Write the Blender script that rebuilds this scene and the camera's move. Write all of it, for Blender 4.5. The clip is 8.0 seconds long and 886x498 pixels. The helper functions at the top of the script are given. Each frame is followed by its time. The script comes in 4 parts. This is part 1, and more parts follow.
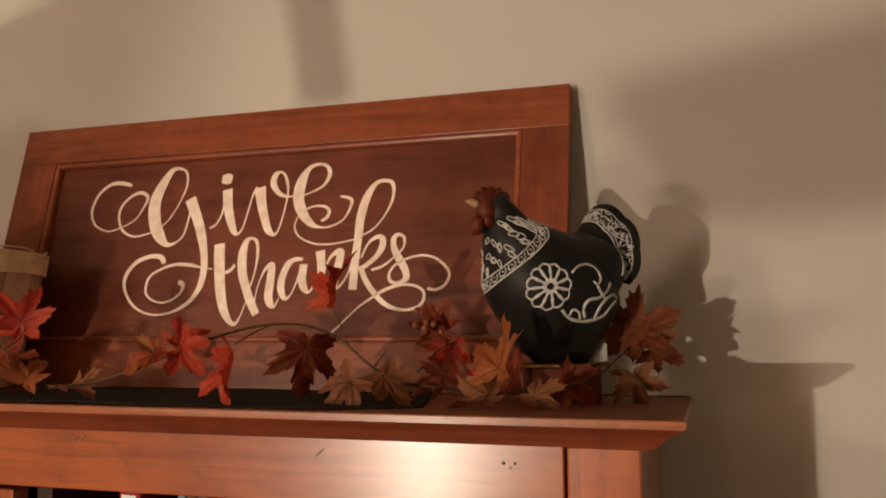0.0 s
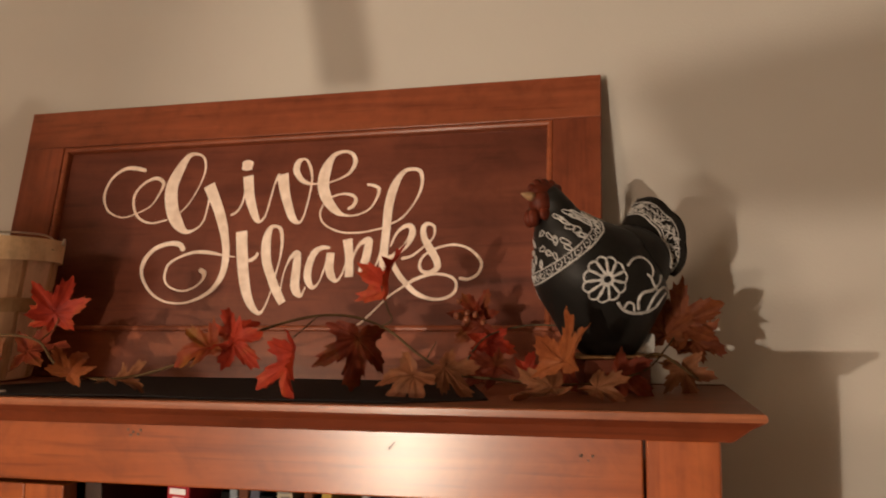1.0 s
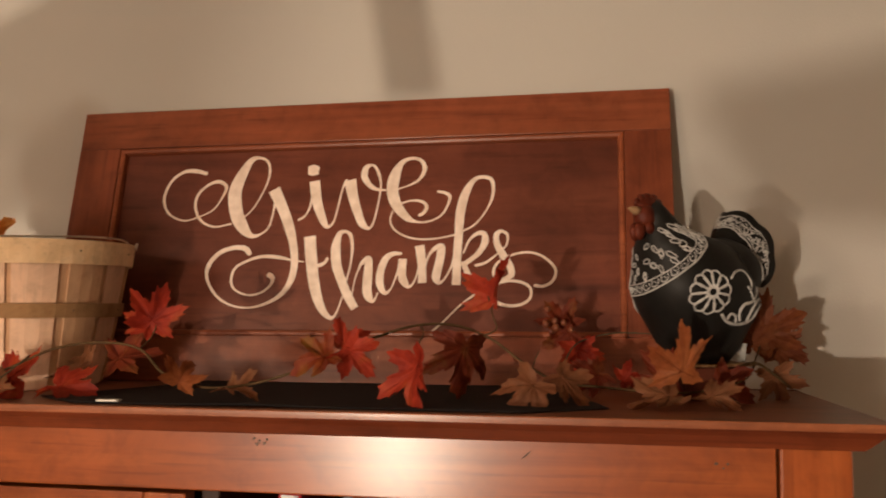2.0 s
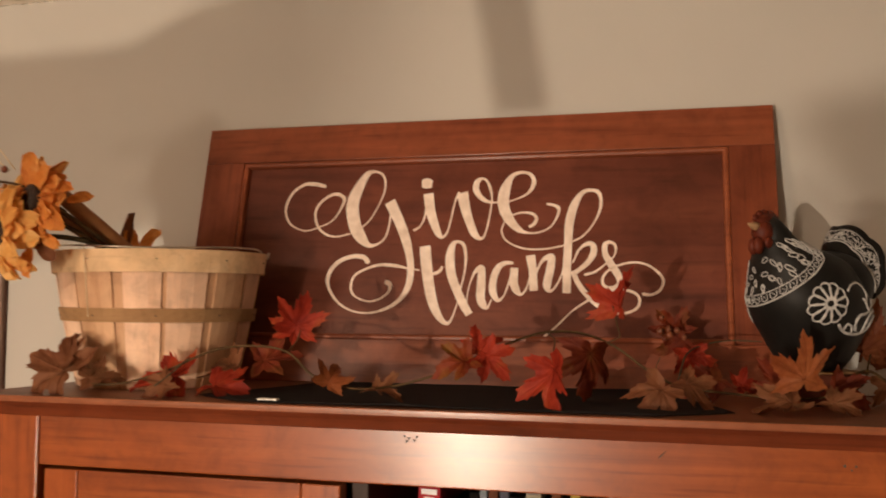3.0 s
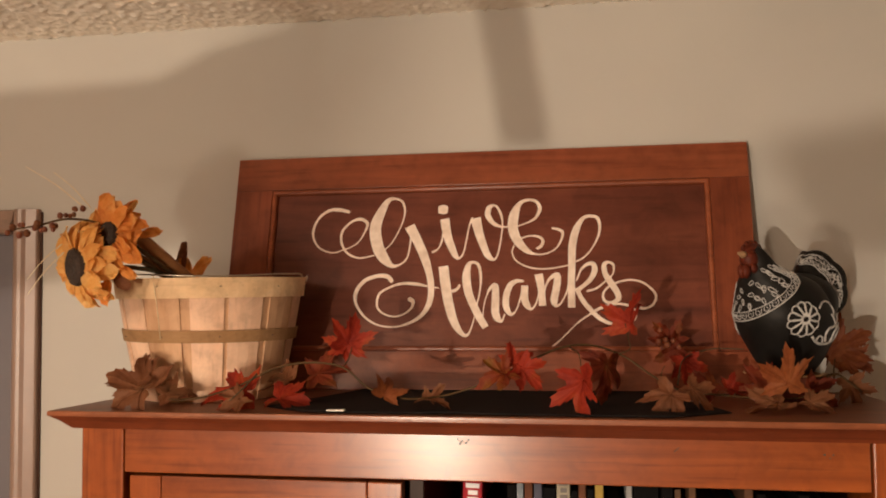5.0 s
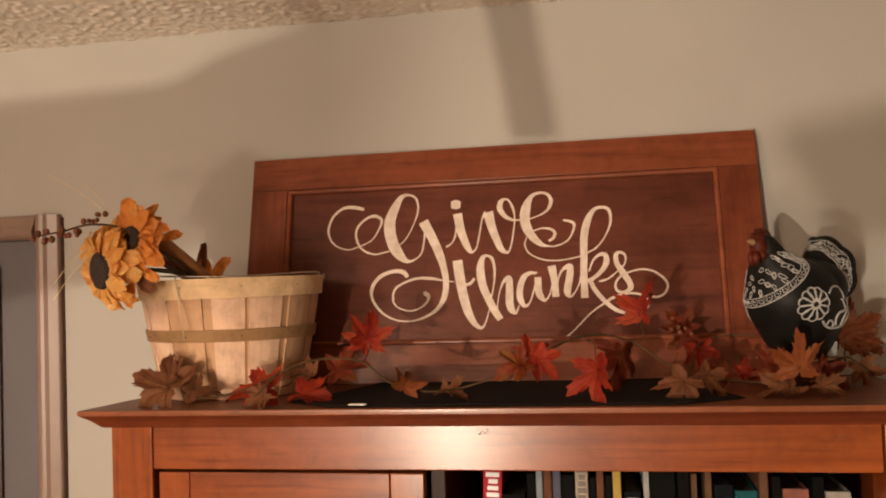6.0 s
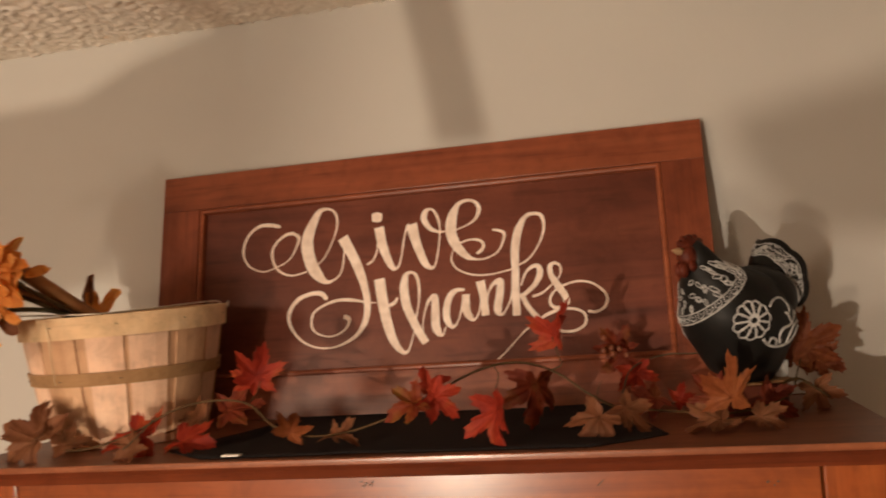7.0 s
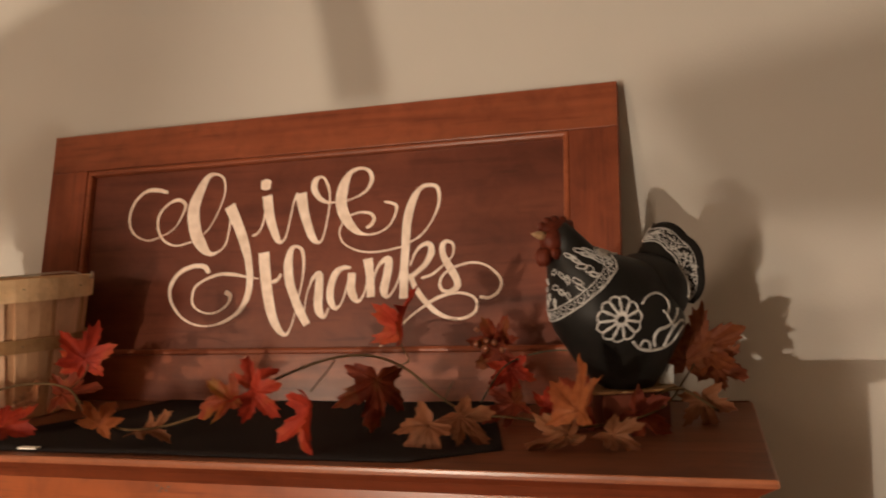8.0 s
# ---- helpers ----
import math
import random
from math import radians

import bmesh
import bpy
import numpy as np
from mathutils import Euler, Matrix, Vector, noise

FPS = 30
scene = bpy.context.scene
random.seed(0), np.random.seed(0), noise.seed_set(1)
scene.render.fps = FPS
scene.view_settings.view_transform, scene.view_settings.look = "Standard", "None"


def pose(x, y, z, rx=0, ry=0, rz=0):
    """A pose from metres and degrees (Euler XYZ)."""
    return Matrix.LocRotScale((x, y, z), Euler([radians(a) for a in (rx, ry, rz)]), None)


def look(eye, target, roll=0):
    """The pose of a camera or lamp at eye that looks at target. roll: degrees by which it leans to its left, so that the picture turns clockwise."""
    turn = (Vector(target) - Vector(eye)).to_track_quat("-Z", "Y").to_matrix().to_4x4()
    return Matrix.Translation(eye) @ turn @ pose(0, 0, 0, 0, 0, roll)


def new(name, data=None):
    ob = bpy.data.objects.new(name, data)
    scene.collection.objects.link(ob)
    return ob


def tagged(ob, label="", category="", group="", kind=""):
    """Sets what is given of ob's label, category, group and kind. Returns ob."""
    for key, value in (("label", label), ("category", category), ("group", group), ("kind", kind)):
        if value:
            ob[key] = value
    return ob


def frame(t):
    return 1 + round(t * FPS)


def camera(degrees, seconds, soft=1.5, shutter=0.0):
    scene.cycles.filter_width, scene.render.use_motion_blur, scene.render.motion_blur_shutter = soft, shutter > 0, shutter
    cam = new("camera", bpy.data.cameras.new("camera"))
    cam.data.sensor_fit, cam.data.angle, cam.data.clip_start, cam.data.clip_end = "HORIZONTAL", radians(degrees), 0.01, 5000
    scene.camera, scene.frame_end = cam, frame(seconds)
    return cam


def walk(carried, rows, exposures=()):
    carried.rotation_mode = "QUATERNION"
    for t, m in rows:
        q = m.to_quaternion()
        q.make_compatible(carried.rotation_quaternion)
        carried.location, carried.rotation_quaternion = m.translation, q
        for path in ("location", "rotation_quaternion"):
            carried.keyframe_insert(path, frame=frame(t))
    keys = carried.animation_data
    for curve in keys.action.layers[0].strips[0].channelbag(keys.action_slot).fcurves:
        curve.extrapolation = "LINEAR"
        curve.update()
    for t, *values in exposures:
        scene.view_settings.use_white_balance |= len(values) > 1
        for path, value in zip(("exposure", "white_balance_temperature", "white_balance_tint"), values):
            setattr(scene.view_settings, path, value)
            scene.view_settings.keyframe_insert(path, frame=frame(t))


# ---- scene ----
cam = camera(55.2, 8.0, soft=1.9, shutter=0.5)
PATH = [
    (0, (0.576, -1.066, 1.886), (-0.015, 0.835, 2.075), -0.3),
    (0.5, (0.538, -1.078, 1.887), (0.006, 0.843, 2.041), -0.2),
    (1, (0.479, -1.095, 1.898), (-0.001, 0.842, 2.04), -0.3),
    (1.2, (0.455, -1.107, 1.908), (-0.005, 0.834, 2.045), -0.5),
    (2.3, (0.293, -1.164, 1.917), (-0.061, 0.801, 2.033), 0.1),
    (2.5, (0.278, -1.176, 1.915), (-0.113, 0.783, 2.023), 0.3),
    (3, (0.255, -1.232, 1.927), (-0.218, 0.708, 2.047), 0.3),
    (3.5, (0.226, -1.271, 1.941), (-0.267, 0.663, 2.061), -0.1),
    (4, (0.201, -1.317, 1.968), (-0.21, 0.638, 2.075), -0.8),
    (4.5, (0.173, -1.367, 1.966), (-0.168, 0.601, 2.07), -0.2),
    (6, (0.166, -1.426, 1.971), (-0.19, 0.541, 2.047), -2.0),
    (6.5, (0.232, -1.355, 1.985), (-0.201, 0.596, 2.067), -3.6),
    (7, (0.32, -1.266, 1.999), (-0.127, 0.682, 2.066), -4.5),
    (7.5, (0.411, -1.179, 2.001), (-0.079, 0.76, 2.04), -4.1),
    (8, (0.514, -1.085, 2.003), (-0.075, 0.826, 1.993), -2.8),
]
walk(cam, [(t, look(eye, target, roll)) for t, eye, target, roll in PATH])

# ---- light ----
world = bpy.data.worlds.new("night_room")
scene.world = world
world.use_nodes = True
world.node_tree.nodes["Background"].inputs[0].default_value = (1.0, 0.8, 0.6, 1)
world.node_tree.nodes["Background"].inputs[1].default_value = 0.03


def point_lamp(name, place, watts, radius, colour):
    data = bpy.data.lights.new(name, "POINT")
    data.energy, data.shadow_soft_size, data.color = watts, radius, colour
    ob = new(name, data)
    ob.location = place
    return ob


LAMP = Vector((-0.50, -3.0, 1.66))
TABLE_LAMP = Vector((-0.40, -2.7, 1.32))
point_lamp("lamp_bulb_light", LAMP, 142, 0.014, (1.0, 0.805, 0.62))
point_lamp("table_lamp_light", TABLE_LAMP, 50, 0.100, (1.0, 0.81, 0.61))
# added fill light: no source is known here, it lifts the shaded parts
FILL_LAMP = Vector((-0.95, -2.2, 2.27))
point_lamp("added_fill_light", FILL_LAMP, 48, 0.14, (1.0, 0.74, 0.54))

# ---- materials ----


def nodes_of(name):
    m = bpy.data.materials.new(name)
    m.use_nodes = True
    t = m.node_tree
    return m, t, t.nodes["Principled BSDF"]


def link(t, a, b):
    t.links.new(a, b)


def coords(t, scale, kind="Object"):
    c = t.nodes.new("ShaderNodeTexCoord")
    k = t.nodes.new("ShaderNodeMapping")
    k.inputs["Scale"].default_value = scale
    link(t, c.outputs[kind], k.inputs["Vector"])
    return k.outputs["Vector"]


def noise_tex(t, vec, scale, detail=4.0, rough=0.55, distort=0.0):
    n = t.nodes.new("ShaderNodeTexNoise")
    n.inputs["Scale"].default_value = scale
    n.inputs["Detail"].default_value = detail
    n.inputs["Roughness"].default_value = rough
    n.inputs["Distortion"].default_value = distort
    link(t, vec, n.inputs["Vector"])
    return n.outputs["Fac"]


def ramp(t, fac, stops):
    r = t.nodes.new("ShaderNodeValToRGB")
    e = r.color_ramp.elements
    while len(e) < len(stops):
        e.new(0.5)
    for el, (p, c) in zip(e, stops):
        el.position, el.color = p, (*c, 1)
    link(t, fac, r.inputs["Fac"])
    return r.outputs["Color"]


def mix(t, a, b, fac, mode="MIX"):
    n = t.nodes.new("ShaderNodeMix")
    n.data_type, n.blend_type = "RGBA", mode
    for sock, v in ((n.inputs[6], a), (n.inputs[7], b), (n.inputs[0], fac)):
        if isinstance(v, (int, float)):
            sock.default_value = v
        elif isinstance(v, tuple):
            sock.default_value = (*v, 1)
        else:
            link(t, v, sock)
    return n.outputs[2]


def bump(t, bsdf, height, strength, distance):
    b = t.nodes.new("ShaderNodeBump")
    b.inputs["Strength"].default_value = strength
    b.inputs["Distance"].default_value = distance
    link(t, height, b.inputs["Height"])
    link(t, b.outputs["Normal"], bsdf.inputs["Normal"])


def wood(name, dark, mid, light, axis="x", rough=0.32, coat=0.0, grain=1.0, bands=0.25, pits=0.55, spec=0.25):
    """Stained wood with the grain along one axis, pores, blotches and a satin finish."""
    m, t, b = nodes_of(name)
    long, cross = 1.6, 34.0 * grain
    scale = {"x": (long, cross, cross), "y": (cross, long, cross), "z": (cross, cross, long)}[axis]
    v = coords(t, scale)
    info = t.nodes.new("ShaderNodeObjectInfo")
    off = t.nodes.new("ShaderNodeVectorMath")
    off.operation = "MULTIPLY_ADD"
    link(t, info.outputs["Random"], off.inputs[0])
    off.inputs[1].default_value = (9.0, 7.0, 11.0)
    link(t, v, off.inputs[2])
    v = off.outputs[0]
    streak = noise_tex(t, v, 1.0, 5, 0.6, 0.6)
    col = ramp(t, streak, [(0.28, dark), (0.5, mid), (0.74, light)])
    blotch = noise_tex(t, coords(t, (5, 5, 5)), 1.0, 3, 0.5)
    tone = ramp(t, blotch, [(0.3, (0.72, 0.70, 0.68)), (0.7, (1.12, 1.1, 1.08))])
    col = mix(t, col, tone, 0.8, "MULTIPLY")
    cloud = noise_tex(t, coords(t, (30, 30, 30)), 1.0, 4, 0.65, 0.5)
    col = mix(t, col, ramp(t, cloud, [(0.32, (0.66, 0.62, 0.6)), (0.5, (1, 1, 1)), (0.72, (1.22, 1.22, 1.22))]), 0.5, "MULTIPLY")
    pore = noise_tex(t, coords(t, tuple(s * 5 for s in scale)), 1.0, 2, 0.5)
    pores = ramp(t, pore, [(0.30, (0.55, 0.5, 0.48)), (0.42, (1, 1, 1))])
    col = mix(t, col, pores, pits, "MULTIPLY")
    wide = noise_tex(t, coords(t, tuple(c * 0.22 if c > 2 else c * 0.6 for c in scale)), 1.0, 4, 0.62, 1.2)
    col = mix(t, col, ramp(t, wide, [(0.34, (0.42, 0.38, 0.36)), (0.52, (1, 1, 1)), (0.8, (1.15, 1.12, 1.1))]), bands, "MULTIPLY")
    link(t, col, b.inputs["Base Color"])
    r = ramp(t, blotch, [(0.2, (rough - 0.06,) * 3), (0.8, (rough + 0.1,) * 3)])
    link(t, r, b.inputs["Roughness"])
    b.inputs["Coat Weight"].default_value = coat
    b.inputs["Coat Roughness"].default_value = 0.23
    b.inputs["Specular IOR Level"].default_value = spec
    bump(t, b, pore, 0.12, 0.0006)
    return m


def speckled(name, a, b_, scale=40.0, rough=0.6, bump_scale=220.0, bump_strength=0.2, metallic=0.0, distance=0.001, spec=0.5):
    """A plain coloured surface with soft blotches, fine relief and uneven gloss."""
    m, t, b = nodes_of(name)
    n = noise_tex(t, coords(t, (1, 1, 1)), scale, 4, 0.55)
    link(t, ramp(t, n, [(0.3, a), (0.7, b_)]), b.inputs["Base Color"])
    b.inputs["Roughness"].default_value = rough
    b.inputs["Specular IOR Level"].default_value = spec
    b.inputs["Metallic"].default_value = metallic
    f = noise_tex(t, coords(t, (1, 1, 1)), bump_scale, 3, 0.6)
    bump(t, b, f, bump_strength, distance)
    return m


def leaf_material(name, a, b_, c, vein):
    """A silk leaf: two tones that bleed into a third at the edges, fine weave."""
    m, t, b = nodes_of(name)
    info = t.nodes.new("ShaderNodeObjectInfo")
    off = t.nodes.new("ShaderNodeVectorMath")
    off.operation = "MULTIPLY_ADD"
    link(t, info.outputs["Random"], off.inputs[0])
    off.inputs[1].default_value = (13.0, 5.0, 3.0)
    link(t, coords(t, (1, 1, 1)), off.inputs[2])
    big = noise_tex(t, off.outputs[0], 26.0, 3, 0.6, 0.4)
    small = noise_tex(t, off.outputs[0], 150.0, 4, 0.6)
    col = ramp(t, big, [(0.32, a), (0.52, b_), (0.70, c)])
    col = mix(t, col, ramp(t, small, [(0.35, vein), (0.6, (1, 1, 1))]), 0.5, "MULTIPLY")
    link(t, col, b.inputs["Base Color"])
    b.inputs["Roughness"].default_value = 0.62
    b.inputs["Specular IOR Level"].default_value = 0.25
    bump(t, b, small, 0.35, 0.0006)
    glow = t.nodes.new("ShaderNodeBsdfTranslucent")
    link(t, col, glow.inputs["Color"])
    both = t.nodes.new("ShaderNodeMixShader")
    both.inputs[0].default_value = 0.35
    link(t, b.outputs[0], both.inputs[1])
    link(t, glow.outputs[0], both.inputs[2])
    link(t, both.outputs[0], t.nodes["Material Output"].inputs["Surface"])
    return m


CHERRY_X = wood("cherry_long", (0.1836, 0.0389, 0.0070), (0.2808, 0.0648, 0.0120), (0.3618, 0.0940, 0.0186), "x", 0.34, 1.0, spec=0.16)
CHERRY_Z = wood("cherry_upright", (0.1922, 0.0416, 0.0074), (0.2970, 0.0691, 0.0128), (0.3780, 0.0994, 0.0198), "z", 0.34, 1.0, spec=0.16)
# darkened cherry: the sloping underside's shade is put into the colour
EDGE_WOOD = wood("shaded_moulding_wood", (0.1037, 0.0205, 0.0080), (0.159, 0.0338, 0.0115), (0.2074, 0.0480, 0.0165), "x", 0.36, 0.25)
# lip tone is lightened for wear and for the highlight along it
LIP_WOOD = wood("lit_worn_edge_wood", (0.235, 0.070, 0.026), (0.330, 0.110, 0.046), (0.410, 0.150, 0.068), "x", 0.34, 0.5)
SLAB_TOP = wood("cabinet_top_wood", (0.1625, 0.0575, 0.0275), (0.2125, 0.0782, 0.0385), (0.2625, 0.1035, 0.055), "x", 0.42, 0.05)
SIGN_X = wood("sign_rail_wood", (0.1440, 0.0325, 0.0132), (0.2380, 0.0600, 0.0238), (0.3080, 0.0890, 0.0375), "x", 0.38, 0.15, 0.8, 0.4)
# lighter than the rails: the bead's highlight sits partly in its base colour
SIGN_BEAD = wood("lit_bead_wood", (0.2100, 0.0520, 0.0200), (0.2900, 0.0780, 0.0310), (0.3350, 0.0980, 0.0400), "x", 0.46, 0.1)
SIGN_Z = wood("sign_stile_wood", (0.1253, 0.02747, 0.01141), (0.2059, 0.04925, 0.01939), (0.2686, 0.07375, 0.0308), "z", 0.38, 0.15, 0.8, 0.4)
SIGN_PANEL = wood("sign_panel_wood", (0.0920, 0.0222, 0.0121), (0.1530, 0.0398, 0.0206), (0.2060, 0.0600, 0.0300), "x", 0.42, 0.05, 0.5, 0.45)
# the cabinet interior's shade is put into this near-black wood
SHADE_WOOD = wood("shaded_inside_wood", (0.024, 0.010, 0.006), (0.036, 0.014, 0.008), (0.05, 0.020, 0.011), "z", 0.5)
LETTER = speckled("cream_paint", (0.6717, 0.5221, 0.4141), (0.9, 0.7575, 0.649), 70, 0.55, 400, 0.15)
WALL = speckled("wall_paint", (0.4633, 0.4386, 0.3967), (0.4958, 0.4728, 0.4268), 3.0, 0.72, 260, 0.22)
CEILING = speckled("popcorn_ceiling", (0.86, 0.79, 0.67), (0.93, 0.87, 0.77), 90, 0.9, 500, 0.5)
FLOOR = wood("floor_wood", (0.16, 0.08, 0.04), (0.24, 0.13, 0.065), (0.3, 0.17, 0.09), "y", 0.4)
BASKET = wood("basket_wood", (0.74, 0.478, 0.318), (0.82, 0.562, 0.395), (0.86, 0.615, 0.445), "z", 0.6, bands=0.15, pits=0.25)
BASKET_WARM = wood("basket_wood_warm", (0.52, 0.304, 0.162), (0.62, 0.38, 0.225), (0.68, 0.4465, 0.279), "z", 0.6, bands=0.15, pits=0.25)
HOOP = wood("basket_hoop_wood", (0.76, 0.53, 0.30), (0.85, 0.62, 0.375), (0.90, 0.69, 0.45), "x", 0.6, bands=0.15, pits=0.25)
HOOP_DARK = wood("basket_band_wood", (0.2912, 0.1632, 0.075), (0.3696, 0.2142, 0.1), (0.448, 0.2754, 0.14), "x", 0.65, bands=0.15, pits=0.25)
BLACK = speckled("black_glaze", (0.008, 0.0072, 0.0065), (0.014, 0.0125, 0.011), 30, 0.5, 160, 0.2, spec=0.16)
WHITE_RELIEF = speckled("white_relief", (0.34, 0.33, 0.315), (0.54, 0.53, 0.51), 180, 0.6, 500, 0.2)
COMB = speckled("red_comb", (0.058, 0.0085, 0.0034), (0.105, 0.0185, 0.0068), 90, 0.55, spec=0.2)
BEAK = speckled("beak_horn", (0.2975, 0.1755, 0.0858), (0.357, 0.2223, 0.1188), 90, 0.5)
CLOTH = speckled("black_cloth", (0.011, 0.0088, 0.0088), (0.019, 0.0148, 0.0148), 300, 0.95, 1400, 0.6, spec=0.15)
# page paper with the dark of the bookshelf put into its colour
SHADED_PAGES = speckled("shaded_pages", (0.064, 0.0456, 0.0288), (0.088, 0.0646, 0.0432), 200, 0.9)
PAPER = speckled("white_paper", (0.75, 0.72, 0.66), (0.8, 0.77, 0.7), 60, 0.7)
GREY_PAPER = speckled("grey_paper", (0.36, 0.35, 0.33), (0.46, 0.44, 0.41), 60, 0.8)
METAL = speckled("tinned_wire", (0.45, 0.40, 0.33), (0.6, 0.54, 0.45), 80, 0.3, 300, 0.1, 1.0)
BRASS = speckled("aged_brass", (0.30, 0.19, 0.07), (0.42, 0.28, 0.11), 60, 0.35, 200, 0.1, 1.0)
NAIL = speckled("rusty_nail", (0.05, 0.030, 0.018), (0.08, 0.048, 0.028), 200, 0.6)
CASING = speckled("casing_satin_paint", (0.2600, 0.1721, 0.1339), (0.3060, 0.2065, 0.1597), 14, 0.34, 120, 0.06)
DOOR_GREY = speckled("door_grey_paint", (0.141, 0.1277, 0.141), (0.1651, 0.1512, 0.1651), 5, 0.5, 150, 0.08)
DARK_WOOD = wood("dark_wood", (0.035, 0.016, 0.010), (0.055, 0.024, 0.014), (0.075, 0.034, 0.02), "z", 0.4)
RISER = wood("riser_wood", (0.09, 0.022, 0.012), (0.13, 0.034, 0.018), (0.17, 0.046, 0.025), "x", 0.45)
STEM = speckled("vine_stem", (0.06, 0.032, 0.013), (0.10, 0.058, 0.024), 70, 0.8, 300, 0.5, spec=0.15)
STEM_GREEN = speckled("green_stem", (0.045, 0.035, 0.014), (0.08, 0.065, 0.026), 70, 0.7, 300, 0.5)
BARK = speckled("cinnamon_bark", (0.26, 0.105, 0.032), (0.38, 0.165, 0.055), 50, 0.7, 200, 0.8)
DISC = speckled("sunflower_disc", (0.012, 0.008, 0.006), (0.045, 0.022, 0.012), 260, 0.8, 500, 1.0)
BERRY = speckled("berry", (0.10, 0.018, 0.010), (0.26, 0.08, 0.03), 160, 0.35)
WHEAT = speckled("pale_bristle", (0.55, 0.44, 0.28), (0.68, 0.56, 0.38), 90, 0.7)
RED = leaf_material("leaf_red", (0.25, 0.019, 0.0085), (0.40, 0.040, 0.015), (0.38, 0.074, 0.019), (0.62, 0.4, 0.35))
DARK_RED = leaf_material("leaf_dark_red", (0.14, 0.022, 0.009), (0.21, 0.034, 0.011), (0.22, 0.075, 0.019), (0.6, 0.4, 0.35))
ORANGE = leaf_material("leaf_orange", (0.256, 0.0646, 0.0176), (0.304, 0.0912, 0.0272), (0.224, 0.076, 0.0256), (0.576, 0.38, 0.32))
TAN = leaf_material("leaf_tan", (0.1989, 0.06357, 0.02457), (0.2223, 0.08265, 0.0344), (0.1287, 0.05298, 0.02211), (0.702, 0.5298, 0.4914))
BROWN = leaf_material("leaf_brown", (0.2, 0.07204, 0.0312), (0.2625, 0.1056, 0.0468), (0.15, 0.06707, 0.0286), (0.75, 0.621, 0.52))
MIXED = leaf_material("leaf_mixed", (0.24, 0.14, 0.020), (0.24, 0.045, 0.010), (0.22, 0.020, 0.007), (0.6, 0.4, 0.35))
RUST = leaf_material("leaf_rust", (0.1518, 0.0375, 0.0144), (0.2226, 0.06563, 0.0216), (0.1214, 0.04688, 0.018), (0.6072, 0.4219, 0.36))
PETAL = leaf_material("petal_yellow", (0.72, 0.30, 0.065), (0.85, 0.49, 0.15), (0.88, 0.58, 0.23), (0.9, 0.713, 0.495))
PETAL_ORANGE = leaf_material("petal_orange", (0.60, 0.19, 0.032), (0.77, 0.31, 0.065), (0.80, 0.42, 0.13), (0.896, 0.616, 0.495))

# ---- builders ----


def thing(name, label, category, group="", kind="", m=None):
    ob = new(name)
    ob.empty_display_size = 0.02
    if m is not None:
        ob.matrix_world = m
    return tagged(ob, label, category, group, kind)


def part(name, bm, material, parent=None, label="", smooth=False):
    me = bpy.data.meshes.new(name)
    bmesh.ops.recalc_face_normals(bm, faces=bm.faces)
    for f in bm.faces:
        f.smooth = smooth
    bm.to_mesh(me)
    bm.free()
    for mat in material if isinstance(material, (list, tuple)) else (material,):
        me.materials.append(mat)
    ob = new(name, me)
    if parent is not None:
        ob.parent = parent
    if label:
        ob["label"] = label
    return ob


def box(x0, x1, y0, y1, z0, z1, bevel=0.0015, segments=2, bm=None):
    made = bmesh.new()
    bmesh.ops.create_cube(made, size=1.0, matrix=Matrix.LocRotScale(((x0 + x1) / 2, (y0 + y1) / 2, (z0 + z1) / 2), None, (x1 - x0, y1 - y0, z1 - z0)))
    if bevel:
        bmesh.ops.bevel(made, geom=made.edges[:], offset=bevel, segments=segments, affect="EDGES", profile=0.5)
    return join(bm, made) if bm else made


def join(bm, other, m=None, index=None):
    if m is not None:
        bmesh.ops.transform(other, matrix=m, verts=other.verts)
    table = {v: bm.verts.new(v.co) for v in other.verts}
    for f in other.faces:
        made = bm.faces.new([table[v] for v in f.verts])
        made.material_index = f.material_index if index is None else index
    other.free()
    return bm


def lathe(profile, steps=32, close=True):
    """Rings (radius, height) turned round z, closed at both ends."""
    bm = bmesh.new()
    rings = [[bm.verts.new((r * math.cos(math.tau * k / steps), r * math.sin(math.tau * k / steps), z)) for k in range(steps)] for r, z in profile]
    for a, b in zip(rings, rings[1:]):
        for k in range(steps):
            bm.faces.new((a[k], a[(k + 1) % steps], b[(k + 1) % steps], b[k]))
    if close:
        bm.faces.new(rings[0][::-1])
        bm.faces.new(rings[-1])
    return bm


def spline(points, steps=6):
    """A smooth line through points of any dimension."""
    p = [np.array(q, float) for q in points]
    p = [2 * p[0] - p[1], *p, 2 * p[-1] - p[-2]]
    out = []
    for a, b, c, d in zip(p, p[1:], p[2:], p[3:]):
        for k in range(steps):
            s = k / steps
            out.append(0.5 * (2 * b + (c - a) * s + (2 * a - 5 * b + 4 * c - d) * s * s + (3 * b - a - 3 * c + d) * s ** 3))
    out.append(p[-2])
    return out


